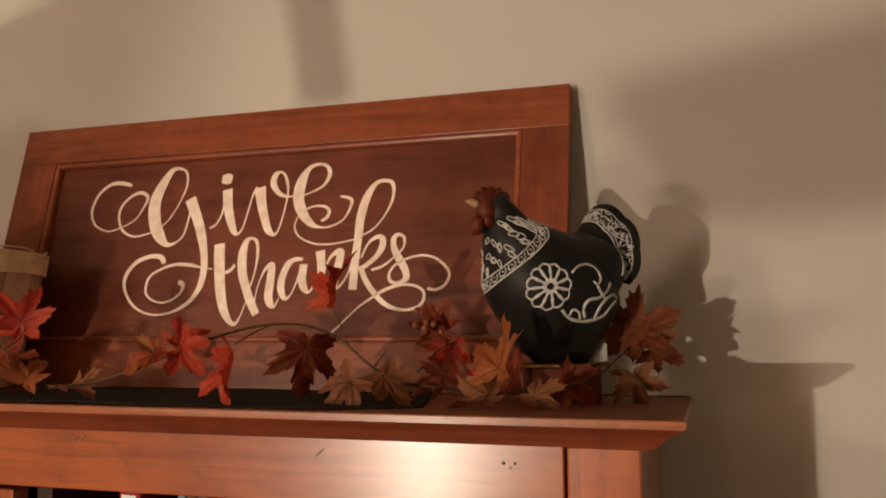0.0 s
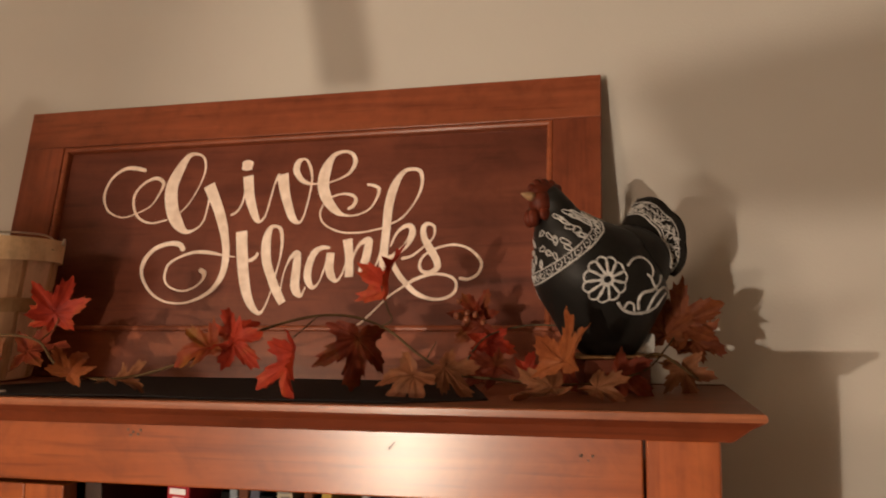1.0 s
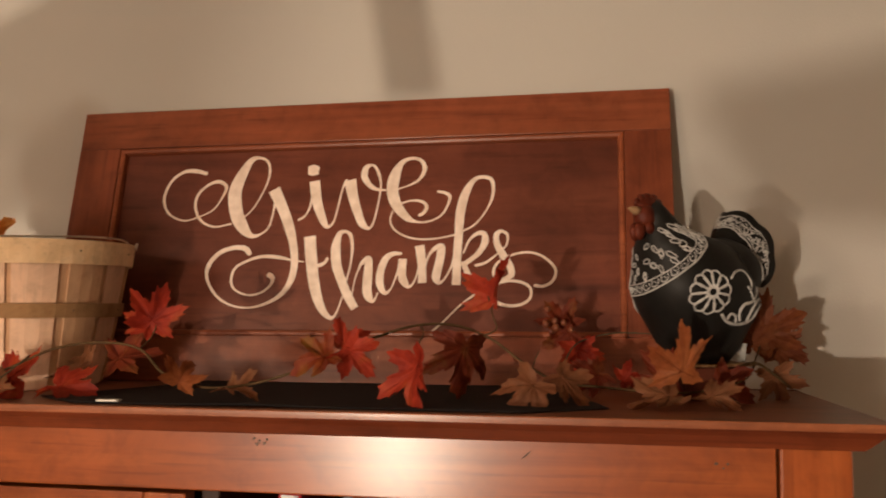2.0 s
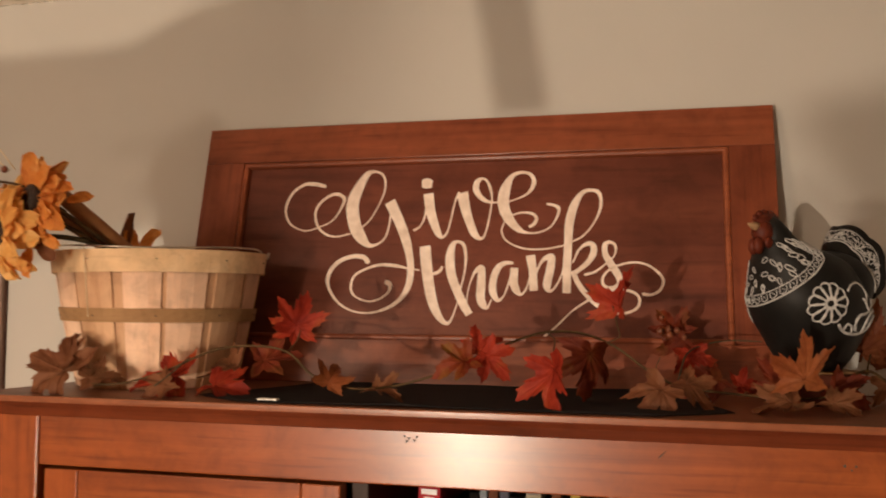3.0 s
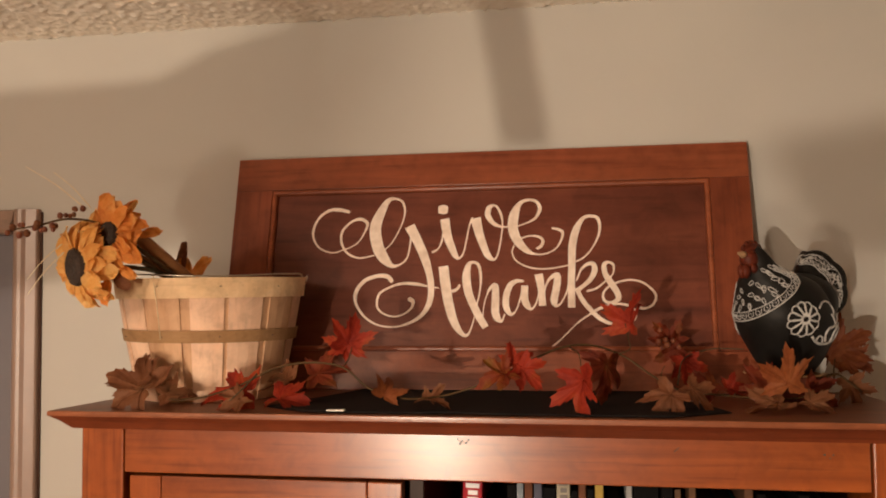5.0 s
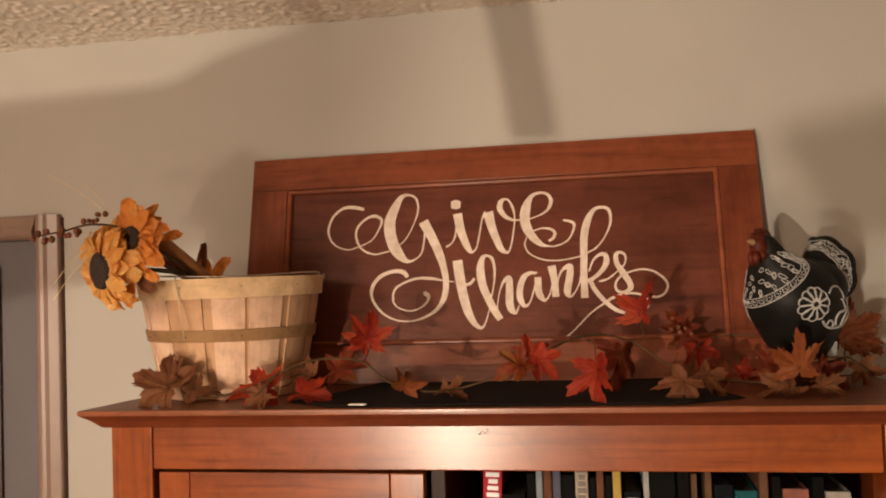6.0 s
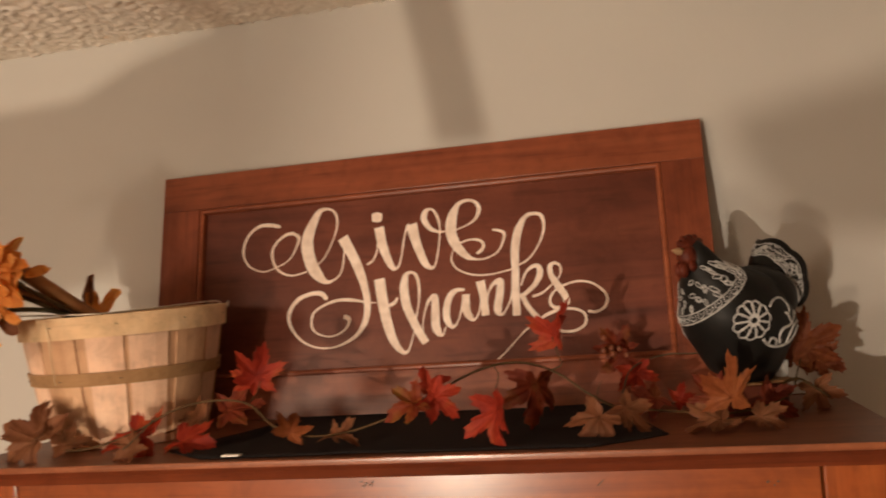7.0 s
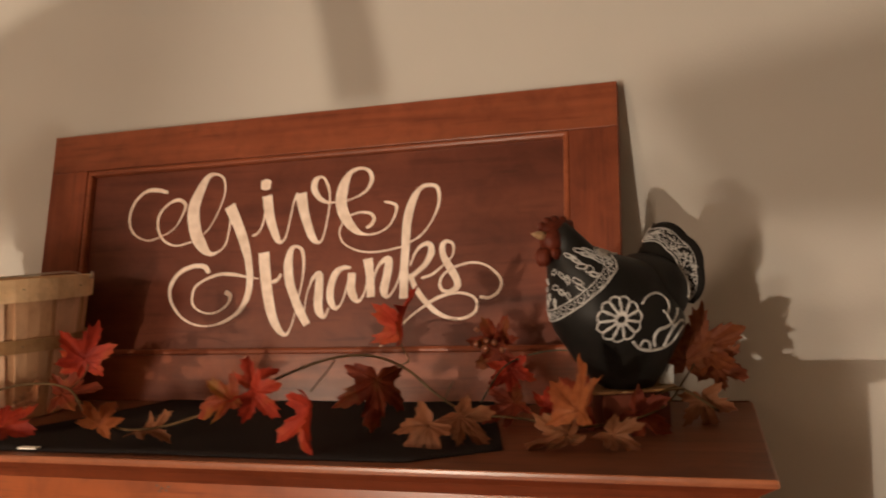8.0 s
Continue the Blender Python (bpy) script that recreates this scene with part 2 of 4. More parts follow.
def tube(points, r0, r1=None, sides=8, steps=5, bm=None):
    """A tapered, rounded stick along a smooth line."""
    r1 = r0 if r1 is None else r1
    line = [Vector(q) for q in (spline(points, steps) if len(points) > 2 else points)]
    made = bmesh.new()
    rings = []
    up = Vector((0.13, 0.31, 0.94))
    for k, q in enumerate(line):
        way = (line[min(k + 1, len(line) - 1)] - line[max(k - 1, 0)]).normalized()
        side = way.cross(up)
        if side.length < 1e-3:
            side = way.cross(Vector((1, 0, 0)))
        side.normalize()
        other = way.cross(side)
        r = r0 + (r1 - r0) * k / max(1, len(line) - 1)
        rings.append([made.verts.new(q + r * (math.cos(math.tau * j / sides) * side + math.sin(math.tau * j / sides) * other)) for j in range(sides)])
    for a, b in zip(rings, rings[1:]):
        for j in range(sides):
            made.faces.new((a[j], a[(j + 1) % sides], b[(j + 1) % sides], b[j]))
    made.faces.new(rings[0][::-1])
    made.faces.new(rings[-1])
    return join(bm, made) if bm else made


def ball(radius, place=(0, 0, 0), squash=(1, 1, 1), bumps=0.0, detail=2, seed=0.0):
    bm = bmesh.new()
    bmesh.ops.create_icosphere(bm, subdivisions=detail, radius=1.0)
    for v in bm.verts:
        k = 1 + bumps * noise.noise(v.co * 2.3 + Vector((seed, seed * 0.7, 0)))
        v.co = Vector((v.co.x * squash[0], v.co.y * squash[1], v.co.z * squash[2])) * radius * k + Vector(place)
    return bm


# ---- the room ----
TOP = 1.8193         # height of the cabinet top's front edge
ROOM = (-3.6, 3.4, -7.4, 0.0, 2.44)


def wall(name, *b):
    return tagged(part(name, box(*b, bevel=0), WALL), "beige painted wall with a fine roller texture", "wall", kind="structure")


x0, x1, y0, y1, h = ROOM
DOOR = (-1.72, -0.857, 2.075)   # opening behind the casing
wall("wall_north_right", DOOR[1] + 0.012, x1, 0.0, 0.12, 0, h)
wall("wall_north_left", x0, DOOR[0], 0.0, 0.12, 0, h)
wall("wall_north_top", DOOR[0], DOOR[1] + 0.012, 0.0, 0.12, DOOR[2] + 0.012, h)
wall("wall_west", x0 - 0.12, x0, y0, 0.12, 0, h)
wall("wall_east", x1, x1 + 0.12, y0, 0.12, 0, h)
wall("wall_south", x0 - 0.12, x1 + 0.12, y0 - 0.12, y0, 0, h)
tagged(part("floor", box(x0 - 0.12, x1 + 0.12, y0 - 0.12, 0.3, -0.1, 0.0, 0), FLOOR), "brown wooden floor of the room", "floor", kind="structure")


def popcorn_ceiling():
    """A sprayed ceiling: a lumpy sheet near the far wall, plain slab behind."""
    step = 0.0042
    xs = np.arange(-1.45, 0.45, step)
    ys = np.arange(-0.62, 0.004, step)
    verts, faces = [], []
    for y in ys:
        for x in xs:
            p = Vector((x, y, 0))
            n = noise.noise(p * 95) + 0.7 * noise.noise(p * 190 + Vector((3, 1, 2)))
            lump = max(0.0, n + 0.15) * 0.0058
            verts.append((x, y, h - 0.001 - lump))
    w = len(xs)
    for j in range(len(ys) - 1):
        for i in range(w - 1):
            k = j * w + i
            faces.append((k, k + 1, k + w + 1, k + w))
    base = len(verts)
    verts += [(a, b, c) for c in (h, h + 0.1) for a, b in ((x0 - 0.12, y0 - 0.12), (x1 + 0.12, y0 - 0.12), (x1 + 0.12, 0.12), (x0 - 0.12, 0.12))]
    faces += [tuple(base + k for k in f) for f in ((0, 1, 2, 3), (7, 6, 5, 4), (0, 4, 5, 1), (1, 5, 6, 2), (2, 6, 7, 3), (3, 7, 4, 0))]
    me = bpy.data.meshes.new("ceiling")
    me.from_pydata(verts, [], faces)
    me.materials.append(CEILING)
    for f in me.polygons:
        f.use_smooth = True
    tagged(new("ceiling", me), "cream sprayed popcorn ceiling", "ceiling", kind="structure")


popcorn_ceiling()

# ---- casing and door beside the cabinet ----
door = thing("door_1", "grey painted door in a satin beige casing", "door", kind="structure")


def casing_bar(length):
    """A rounded casing profile swept along z from 0 to length."""
    profile = [(0.0, 0.0), (0.0, 0.014), (0.003, 0.020), (0.008, 0.0235), (0.014, 0.024), (0.020, 0.022), (0.026, 0.018), (0.036, 0.015), (0.043, 0.013), (0.045, 0.010), (0.045, 0.0)]
    bm = bmesh.new()
    a = [bm.verts.new((px, -py, 0)) for px, py in profile]
    b = [bm.verts.new((px, -py, length)) for px, py in profile]
    n = len(profile)
    for k in range(n):
        bm.faces.new((a[k], a[(k + 1) % n], b[(k + 1) % n], b[k]))
    bm.faces.new(a[::-1])
    bm.faces.new(b)
    return bm


bm = casing_bar(DOOR[2] + 0.045)
bmesh.ops.transform(bm, matrix=pose(DOOR[1], -0.001, 0), verts=bm.verts)
part("casing_side", bm, CASING, door, smooth=False)
bm = casing_bar(DOOR[1] - DOOR[0] - 0.002)
bmesh.ops.transform(bm, matrix=pose(DOOR[1] - 0.002, -0.001, DOOR[2] + 0.0, 0, -90, 0), verts=bm.verts)
part("casing_head", bm, CASING, door)
# dark strip stands in for the shadow along the casing's outer edge
part("casing_seam", box(DOOR[1] + 0.0455, DOOR[1] + 0.0485, -0.004, -0.0005, 0, DOOR[2] + 0.04, 0), DARK_WOOD, door, "dark strip that paints the shadow beside the casing")
part("door_leaf", box(DOOR[0] - 0.004, DOOR[1] + 0.008, 0.006, 0.045, 0.01, DOOR[2] + 0.008, 0.002), DOOR_GREY, door)
part("door_panel", box(-1.60, -0.945, -0.002, 0.004, 0.3, 2.03, 0.004), DARK_WOOD, door, "dark brown panel with a rounded corner")

# ---- cabinet ----
cabinet = thing("bookcase_cabinet", "cherry-stained wooden cabinet with a door and open bookshelf", "cabinet")
CX0, CX1, CF, CB = -0.463, 0.526, -0.414, -0.078
OVER = 0.041


def top_z(y):
    """The top board falls a little towards the wall."""
    return TOP - 0.0273 * max(0.0, y + 0.4255)


def cornice_top():
    """The top board: thin rounded lip, then a sloping underside."""
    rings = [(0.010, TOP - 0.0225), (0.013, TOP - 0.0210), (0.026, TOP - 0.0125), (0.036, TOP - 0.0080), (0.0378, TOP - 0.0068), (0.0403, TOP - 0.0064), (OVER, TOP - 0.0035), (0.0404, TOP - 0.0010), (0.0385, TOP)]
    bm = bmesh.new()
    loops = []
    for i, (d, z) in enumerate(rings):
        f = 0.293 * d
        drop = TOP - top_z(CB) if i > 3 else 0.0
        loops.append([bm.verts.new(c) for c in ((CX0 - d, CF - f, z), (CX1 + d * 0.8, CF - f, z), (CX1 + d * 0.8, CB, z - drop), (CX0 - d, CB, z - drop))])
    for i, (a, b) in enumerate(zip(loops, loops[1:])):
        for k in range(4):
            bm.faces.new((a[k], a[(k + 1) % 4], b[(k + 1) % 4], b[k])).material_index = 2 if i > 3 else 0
    bm.faces.new(loops[0][::-1])
    top = bm.faces.new(loops[-1])
    top.material_index = 1
    return bm


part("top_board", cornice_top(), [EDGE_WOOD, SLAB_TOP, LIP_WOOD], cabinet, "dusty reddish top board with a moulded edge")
RAIL0, RAIL1 = 1.7425, TOP - 0.0215
for a, b in ((CX0, -0.4065), (0.4705, CX1)):
    part("post", box(a, b, CF, CF + 0.055, 0.0, RAIL1, 0.002), CHERRY_Z, cabinet)
part("top_rail", box(-0.4057, 0.4683, CF + 0.002, CF + 0.022, RAIL0, RAIL1, 0.0015), CHERRY_X, cabinet)
for a in (CX0 + 0.004, CX1 - 0.022):
    part("side_panel", box(a, a + 0.018, CF + 0.056, CB, 0.0, RAIL1, 0.001), CHERRY_Z, cabinet)
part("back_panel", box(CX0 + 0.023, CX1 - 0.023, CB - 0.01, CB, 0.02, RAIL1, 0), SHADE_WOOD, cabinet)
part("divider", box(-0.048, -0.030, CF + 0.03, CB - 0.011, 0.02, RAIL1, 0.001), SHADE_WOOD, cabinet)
for z in (0.06, 0.5, 0.95, 1.44):
    part("shelf", box(-0.029, CX1 - 0.023, CF + 0.035, CB - 0.011, z, z + 0.02, 0.001), CHERRY_X, cabinet)
part("plinth", box(CX0 + 0.056, CX1 - 0.058, CF + 0.006, CF + 0.024, 0.0, 0.055, 0.001), CHERRY_X, cabinet)
leafdoor = part("door", box(-0.3995, -0.358, CF + 0.004, CF + 0.024, 0.065, 1.7385, 0.0015), CHERRY_Z, cabinet)
part("door_stile", box(-0.0935, -0.0515, CF + 0.004, CF + 0.024, 0.065, 1.7385, 0.0015), CHERRY_Z, leafdoor)
part("door_rail", box(-0.3573, -0.0943, CF + 0.0045, CF + 0.024, 1.672, 1.7385, 0.0015), CHERRY_X, leafdoor)
part("door_rail", box(-0.3573, -0.0943, CF + 0.0045, CF + 0.024, 0.065, 0.14, 0.0015), CHERRY_X, leafdoor)
part("door_panel", box(-0.3573, -0.0943, CF + 0.012, CF + 0.020, 0.14, 1.672, 0.0), CHERRY_Z, leafdoor)
rng = random.Random(5)
for px, pz in ((0.0165, 1.7915), (0.0215, 1.7895), (0.0265, 1.7875), (0.0290, 1.7910), (0.0190, 1.7865), (0.4210, 1.7825), (0.4265, 1.7790), (0.4300, 1.7825)):
    size = rng.uniform(0.0010, 0.0016)
    part("nail_hole", ball(size, (px, CF + 0.0018, pz), (1, 0.4, 1), 0, 1), NAIL, cabinet)
part("scratch", tube([(0.262, CF + 0.0017, 1.782), (0.268, CF + 0.0017, 1.788)], 0.0007, 0.0004, 5), NAIL, cabinet)

# ---- books on the open shelf ----
rng = random.Random(11)


def book(x, w, height, depth, colour, y, lean=0.0, band=None, label=""):
    b = thing("book", label, "book", "books on the open shelf", m=pose(x, y, 1.4605, 0, lean, 0))
    # covers are darkened so that their colour holds the shelf's shade
    shelf_shade = 0.62 if max(colour) > 0.35 else 0.45 if max(colour) > 0.2 else 0.12
    m = speckled("book_cloth", tuple(c * shelf_shade * 0.8 for c in colour), tuple(c * shelf_shade for c in colour), 120, 0.7, spec=0.08)
    bm = box(0, 0.002, 0, depth, 0, height, 0.0005, 1)
    box(w - 0.002, w, 0, depth, 0, height, 0.0005, 1, bm)
    box(0.0, w, -0.002, 0.001, 0, height, 0.0008, 1, bm)
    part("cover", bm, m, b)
    part("page_block", box(0.0022, w - 0.0022, 0.0015, depth - 0.004, 0.003, height - 0.004, 0), SHADED_PAGES, b)
    if band:
        bm = bmesh.new()
        for k in range(14):
            z = height - 0.010 - k * 0.0085
            inset = w * (0.14 + 0.05 * ((k * 7) % 4))
            box(inset, w - w * (0.14 + 0.04 * ((k * 5) % 3)), -0.0035, -0.0022, z - 0.0028, z + 0.0028, 0, 1, bm)
        part("spine_print", bm, speckled("spine_print_ink", band, band, 100, 0.5), b)


BOOKS = [
    (0.000, 0.024, 0.272, (0.62, 0.05, 0.07), (0.75, 0.75, 0.78), 2.5, "red book with a white printed spine, leaning"),
    (0.034, 0.030, 0.236, (0.03, 0.03, 0.032), None, 0, "short black hardback book on the shelf"),
    (0.066, 0.011, 0.262, (0.03, 0.025, 0.025), None, 0, "thin black book on the shelf"),
    (0.0785, 0.008, 0.276, (0.36, 0.42, 0.48), None, 0, "pale grey-blue hardback book on the shelf"),
    (0.088, 0.010, 0.274, (0.30, 0.12, 0.07), None, 0, "brown hardback book on the shelf"),
    (0.0995, 0.010, 0.277, (0.21, 0.22, 0.30), None, 0, "slate-blue hardback book on the shelf"),
    (0.111, 0.015, 0.262, (0.03, 0.03, 0.035), None, 0, "black hardback book on the shelf"),
    (0.1275, 0.016, 0.277, (0.66, 0.58, 0.44), (0.12, 0.1, 0.09), 0, "cream book with dark spine print"),
    (0.145, 0.008, 0.258, (0.03, 0.025, 0.03), None, 0, "black hardback book on the shelf"),
    (0.154, 0.009, 0.275, (0.33, 0.14, 0.08), None, 0, "tan leather book on the shelf"),
    (0.1645, 0.008, 0.262, (0.03, 0.03, 0.03), None, 0, "thin black book on the shelf"),
    (0.174, 0.010, 0.276, (0.72, 0.50, 0.13), None, 0, "yellow-gold book on the shelf"),
    (0.1875, 0.020, 0.242, (0.04, 0.05, 0.06), (0.5, 0.5, 0.5), 0, "dark grey book with a pale label"),
    (0.2115, 0.007, 0.272, (0.55, 0.55, 0.55), None, 0, "thin pale grey book on the shelf"),
    (0.220, 0.030, 0.266, (0.03, 0.03, 0.03), None, 0, "thick black book on the shelf"),
    (0.252, 0.014, 0.270, (0.04, 0.03, 0.03), None, 0, "black hardback book on the shelf"),
    (0.268, 0.008, 0.262, (0.30, 0.17, 0.10), None, 0, "brown leather book on the shelf"),
    (0.2855, 0.008, 0.276, (0.30, 0.16, 0.09), None, 0, "dark tan book on the shelf"),
    (0.296, 0.022, 0.250, (0.04, 0.06, 0.09), None, 0, "dark blue hardback book on the shelf"),
    (0.3205, 0.026, 0.243, (0.03, 0.20, 0.22), None, 0, "teal hardback book on the shelf"),
    (0.348, 0.010, 0.272, (0.30, 0.15, 0.09), None, 0, "brown hardback book on the shelf"),
    (0.362, 0.010, 0.262, (0.04, 0.03, 0.03), None, 0, "thin black book on the shelf"),
    (0.375, 0.030, 0.246, (0.42, 0.17, 0.13), None, 0, "dusty red book on the shelf"),
    (0.408, 0.013, 0.262, (0.03, 0.03, 0.03), None, 0, "black hardback book on the shelf"),
    (0.423, 0.028, 0.244, (0.55, 0.52, 0.46), None, 0, "pale cream book on the shelf"),
]
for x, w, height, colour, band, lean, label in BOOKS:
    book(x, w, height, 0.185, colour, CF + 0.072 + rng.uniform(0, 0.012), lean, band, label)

# ---- black table runner and its tag ----


def runner():
    xs = np.linspace(-0.245, 0.335, 59)
    bm = bmesh.new()
    rows = []
    for x in xs:
        end = min(1.0, (x + 0.245) / 0.075, (0.335 - x) / 0.075)
        front = -0.352 - 0.058 * max(0.0, end)
        back = -0.352 + 0.27 * max(0.0, end)
        row = []
        for k in range(15):
            y = front + (back - front) * k / 14
            fold = 0.003 * max(0, noise.noise(Vector((x * 9, y * 16, 1.7)))) + (0.0015 * math.exp(-((y + 0.13) / 0.05) ** 2) * max(0.2, noise.noise(Vector((x * 6, 3, 0))) + 0.5) if y < -0.11 else 0.001)
            row.append((x, y, top_z(y) + 0.0004 + fold * 0.8))
        rows.append(row)
    top = [[bm.verts.new((a, b, c + 0.001)) for a, b, c in r] for r in rows]
    low = [[bm.verts.new((a, b, c)) for a, b, c in r] for r in rows]
    for g in (top, low):
        for a, b in zip(g, g[1:]):
            for k in range(14):
                bm.faces.new((a[k], a[k + 1], b[k + 1], b[k]))
    for a, b in zip(range(len(rows) - 1), range(1, len(rows))):
        for k in (0, 14):
            bm.faces.new((top[a][k], top[b][k], low[b][k], low[a][k]))
    bmesh.ops.remove_doubles(bm, verts=bm.verts, dist=0.0002)
    return bm


cloth = thing("table_runner", "black cloth runner with pointed ends on the cabinet top", "table runner")
part("cloth", runner(), CLOTH, cloth, smooth=True)
part("sewn_tag", box(-0.1435, -0.1215, -0.4125, -0.4045, TOP + 0.0025, TOP + 0.0042, 0.0004, 1), PAPER, cloth, "small white sewn-in tag")

# ---- the sign ----
LEAN = 12.7
SIGN = pose(0, -0.1068, 1.8175, -LEAN)
sign = thing("wooden_sign", "brown wooden panel sign with cream script, leaning on the wall", "sign", m=SIGN)
SW, SH, ST, SR, RAILB, RAILT = 0.42, 0.386, 0.0645, 0.0595, 0.0555, 0.0575


def bevelled_member(x0, x1, z0, z1):
    return box(x0, x1, 0.0, 0.0195, z0, z1, 0.0009, 2)


part("stile", bevelled_member(-SW, -SW + ST, RAILB + 0.0003, SH - RAILT - 0.0003), SIGN_Z, sign)
part("stile", bevelled_member(SW - SR, SW, RAILB + 0.0003, SH - RAILT - 0.0003), SIGN_Z, sign)
part("rail", bevelled_member(-SW, SW, SH - RAILT, SH), SIGN_X, sign)
part("rail", bevelled_member(-SW, SW, -0.0065, RAILB), SIGN_X, sign)
part("panel", box(-SW + ST - 0.006, SW - SR + 0.006, 0.0110, 0.0165, RAILB - 0.006, SH - RAILT + 0.006, 0), SIGN_PANEL, sign, "darker brown recessed panel")


def bead(a, b, inward):
    """A small quarter-round strip in the corner between frame and panel."""
    a, b, n = Vector(a), Vector(b), Vector(inward)
    bm = bmesh.new()
    prof = [(0, 0.0026), (0.0012, 0.0010), (0.004, 0.0004), (0.0068, 0.0016), (0.0078, 0.004), (0.0080, 0.0109), (0, 0.0109)]
    ra = [bm.verts.new(a + n * p + (b - a).normalized() * p + Vector((0, q, 0))) for p, q in prof]
    rb = [bm.verts.new(b + n * p - (b - a).normalized() * p + Vector((0, q, 0))) for p, q in prof]
    for k in range(len(prof)):
        j = (k + 1) % len(prof)
        bm.faces.new((ra[k], ra[j], rb[j], rb[k]))
    return bm


jx, ix, iz0, iz1 = SW - ST - 0.0002, SW - SR - 0.0002, RAILB + 0.0002, SH - RAILT - 0.0002
part("bead", bead((-jx, 0, iz1), (ix, 0, iz1), (0, 0, -1)), SIGN_BEAD, sign)
part("bead", bead((-jx, 0, iz0), (ix, 0, iz0), (0, 0, 1)), SIGN_BEAD, sign)
part("bead", bead((-jx, 0, iz0), (-jx, 0, iz1), (1, 0, 0)), SIGN_BEAD, sign)
part("bead", bead((ix, 0, iz0), (ix, 0, iz1), (-1, 0, 0)), SIGN_BEAD, sign)

LAYER = [0]


def stroke(name, *points):
    """One brush stroke of the lettering: centre line in mm with its width, painted with a little body."""
    line = spline(points, 7)
    bm = bmesh.new()
    front, back = [], []
    y = 0.0104 - 0.00006 * (LAYER[0] % 5)
    LAYER[0] += 1
    for k, q in enumerate(line):
        way = line[min(k + 1, len(line) - 1)][:2] - line[max(k - 1, 0)][:2]
        way = way / (np.hypot(*way) + 1e-9)
        side = np.array((-way[1], way[0])) * max(1.1, q[2] - 0.8) / 2
        pair = [(q[:2] + side) / 1000, (q[:2] - side) / 1000]
        front.append([bm.verts.new((p[0], y, p[1])) for p in pair])
        back.append([bm.verts.new((p[0], 0.0111, p[1])) for p in pair])
    n = len(line)
    for k in range(n - 1):
        for quad in ((front[k][0], front[k][1], front[k + 1][1], front[k + 1][0]),
                     (front[k][0], front[k + 1][0], back[k + 1][0], back[k][0]),
                     (front[k][1], back[k][1], back[k + 1][1], front[k + 1][1])):
            bm.faces.new(quad)
    for k in (0, n - 1):
        bm.faces.new((front[k][0], back[k][0], back[k][1], front[k][1]))
    # rounded tips
    for k, q in ((0, line[0]), (n - 1, line[-1])):
        if q[2] < 11:
            r = max(1.1, q[2] - 0.8) / 2000
            ring = [bm.verts.new((q[0] / 1000 + r * math.cos(a), y + 0.00001, q[1] / 1000 + r * math.sin(a))) for a in np.linspace(0, math.tau, 14, endpoint=False)]
            bm.faces.new(ring)
    part("letter_stroke", bm, LETTER, sign, "cream painted letter stroke")


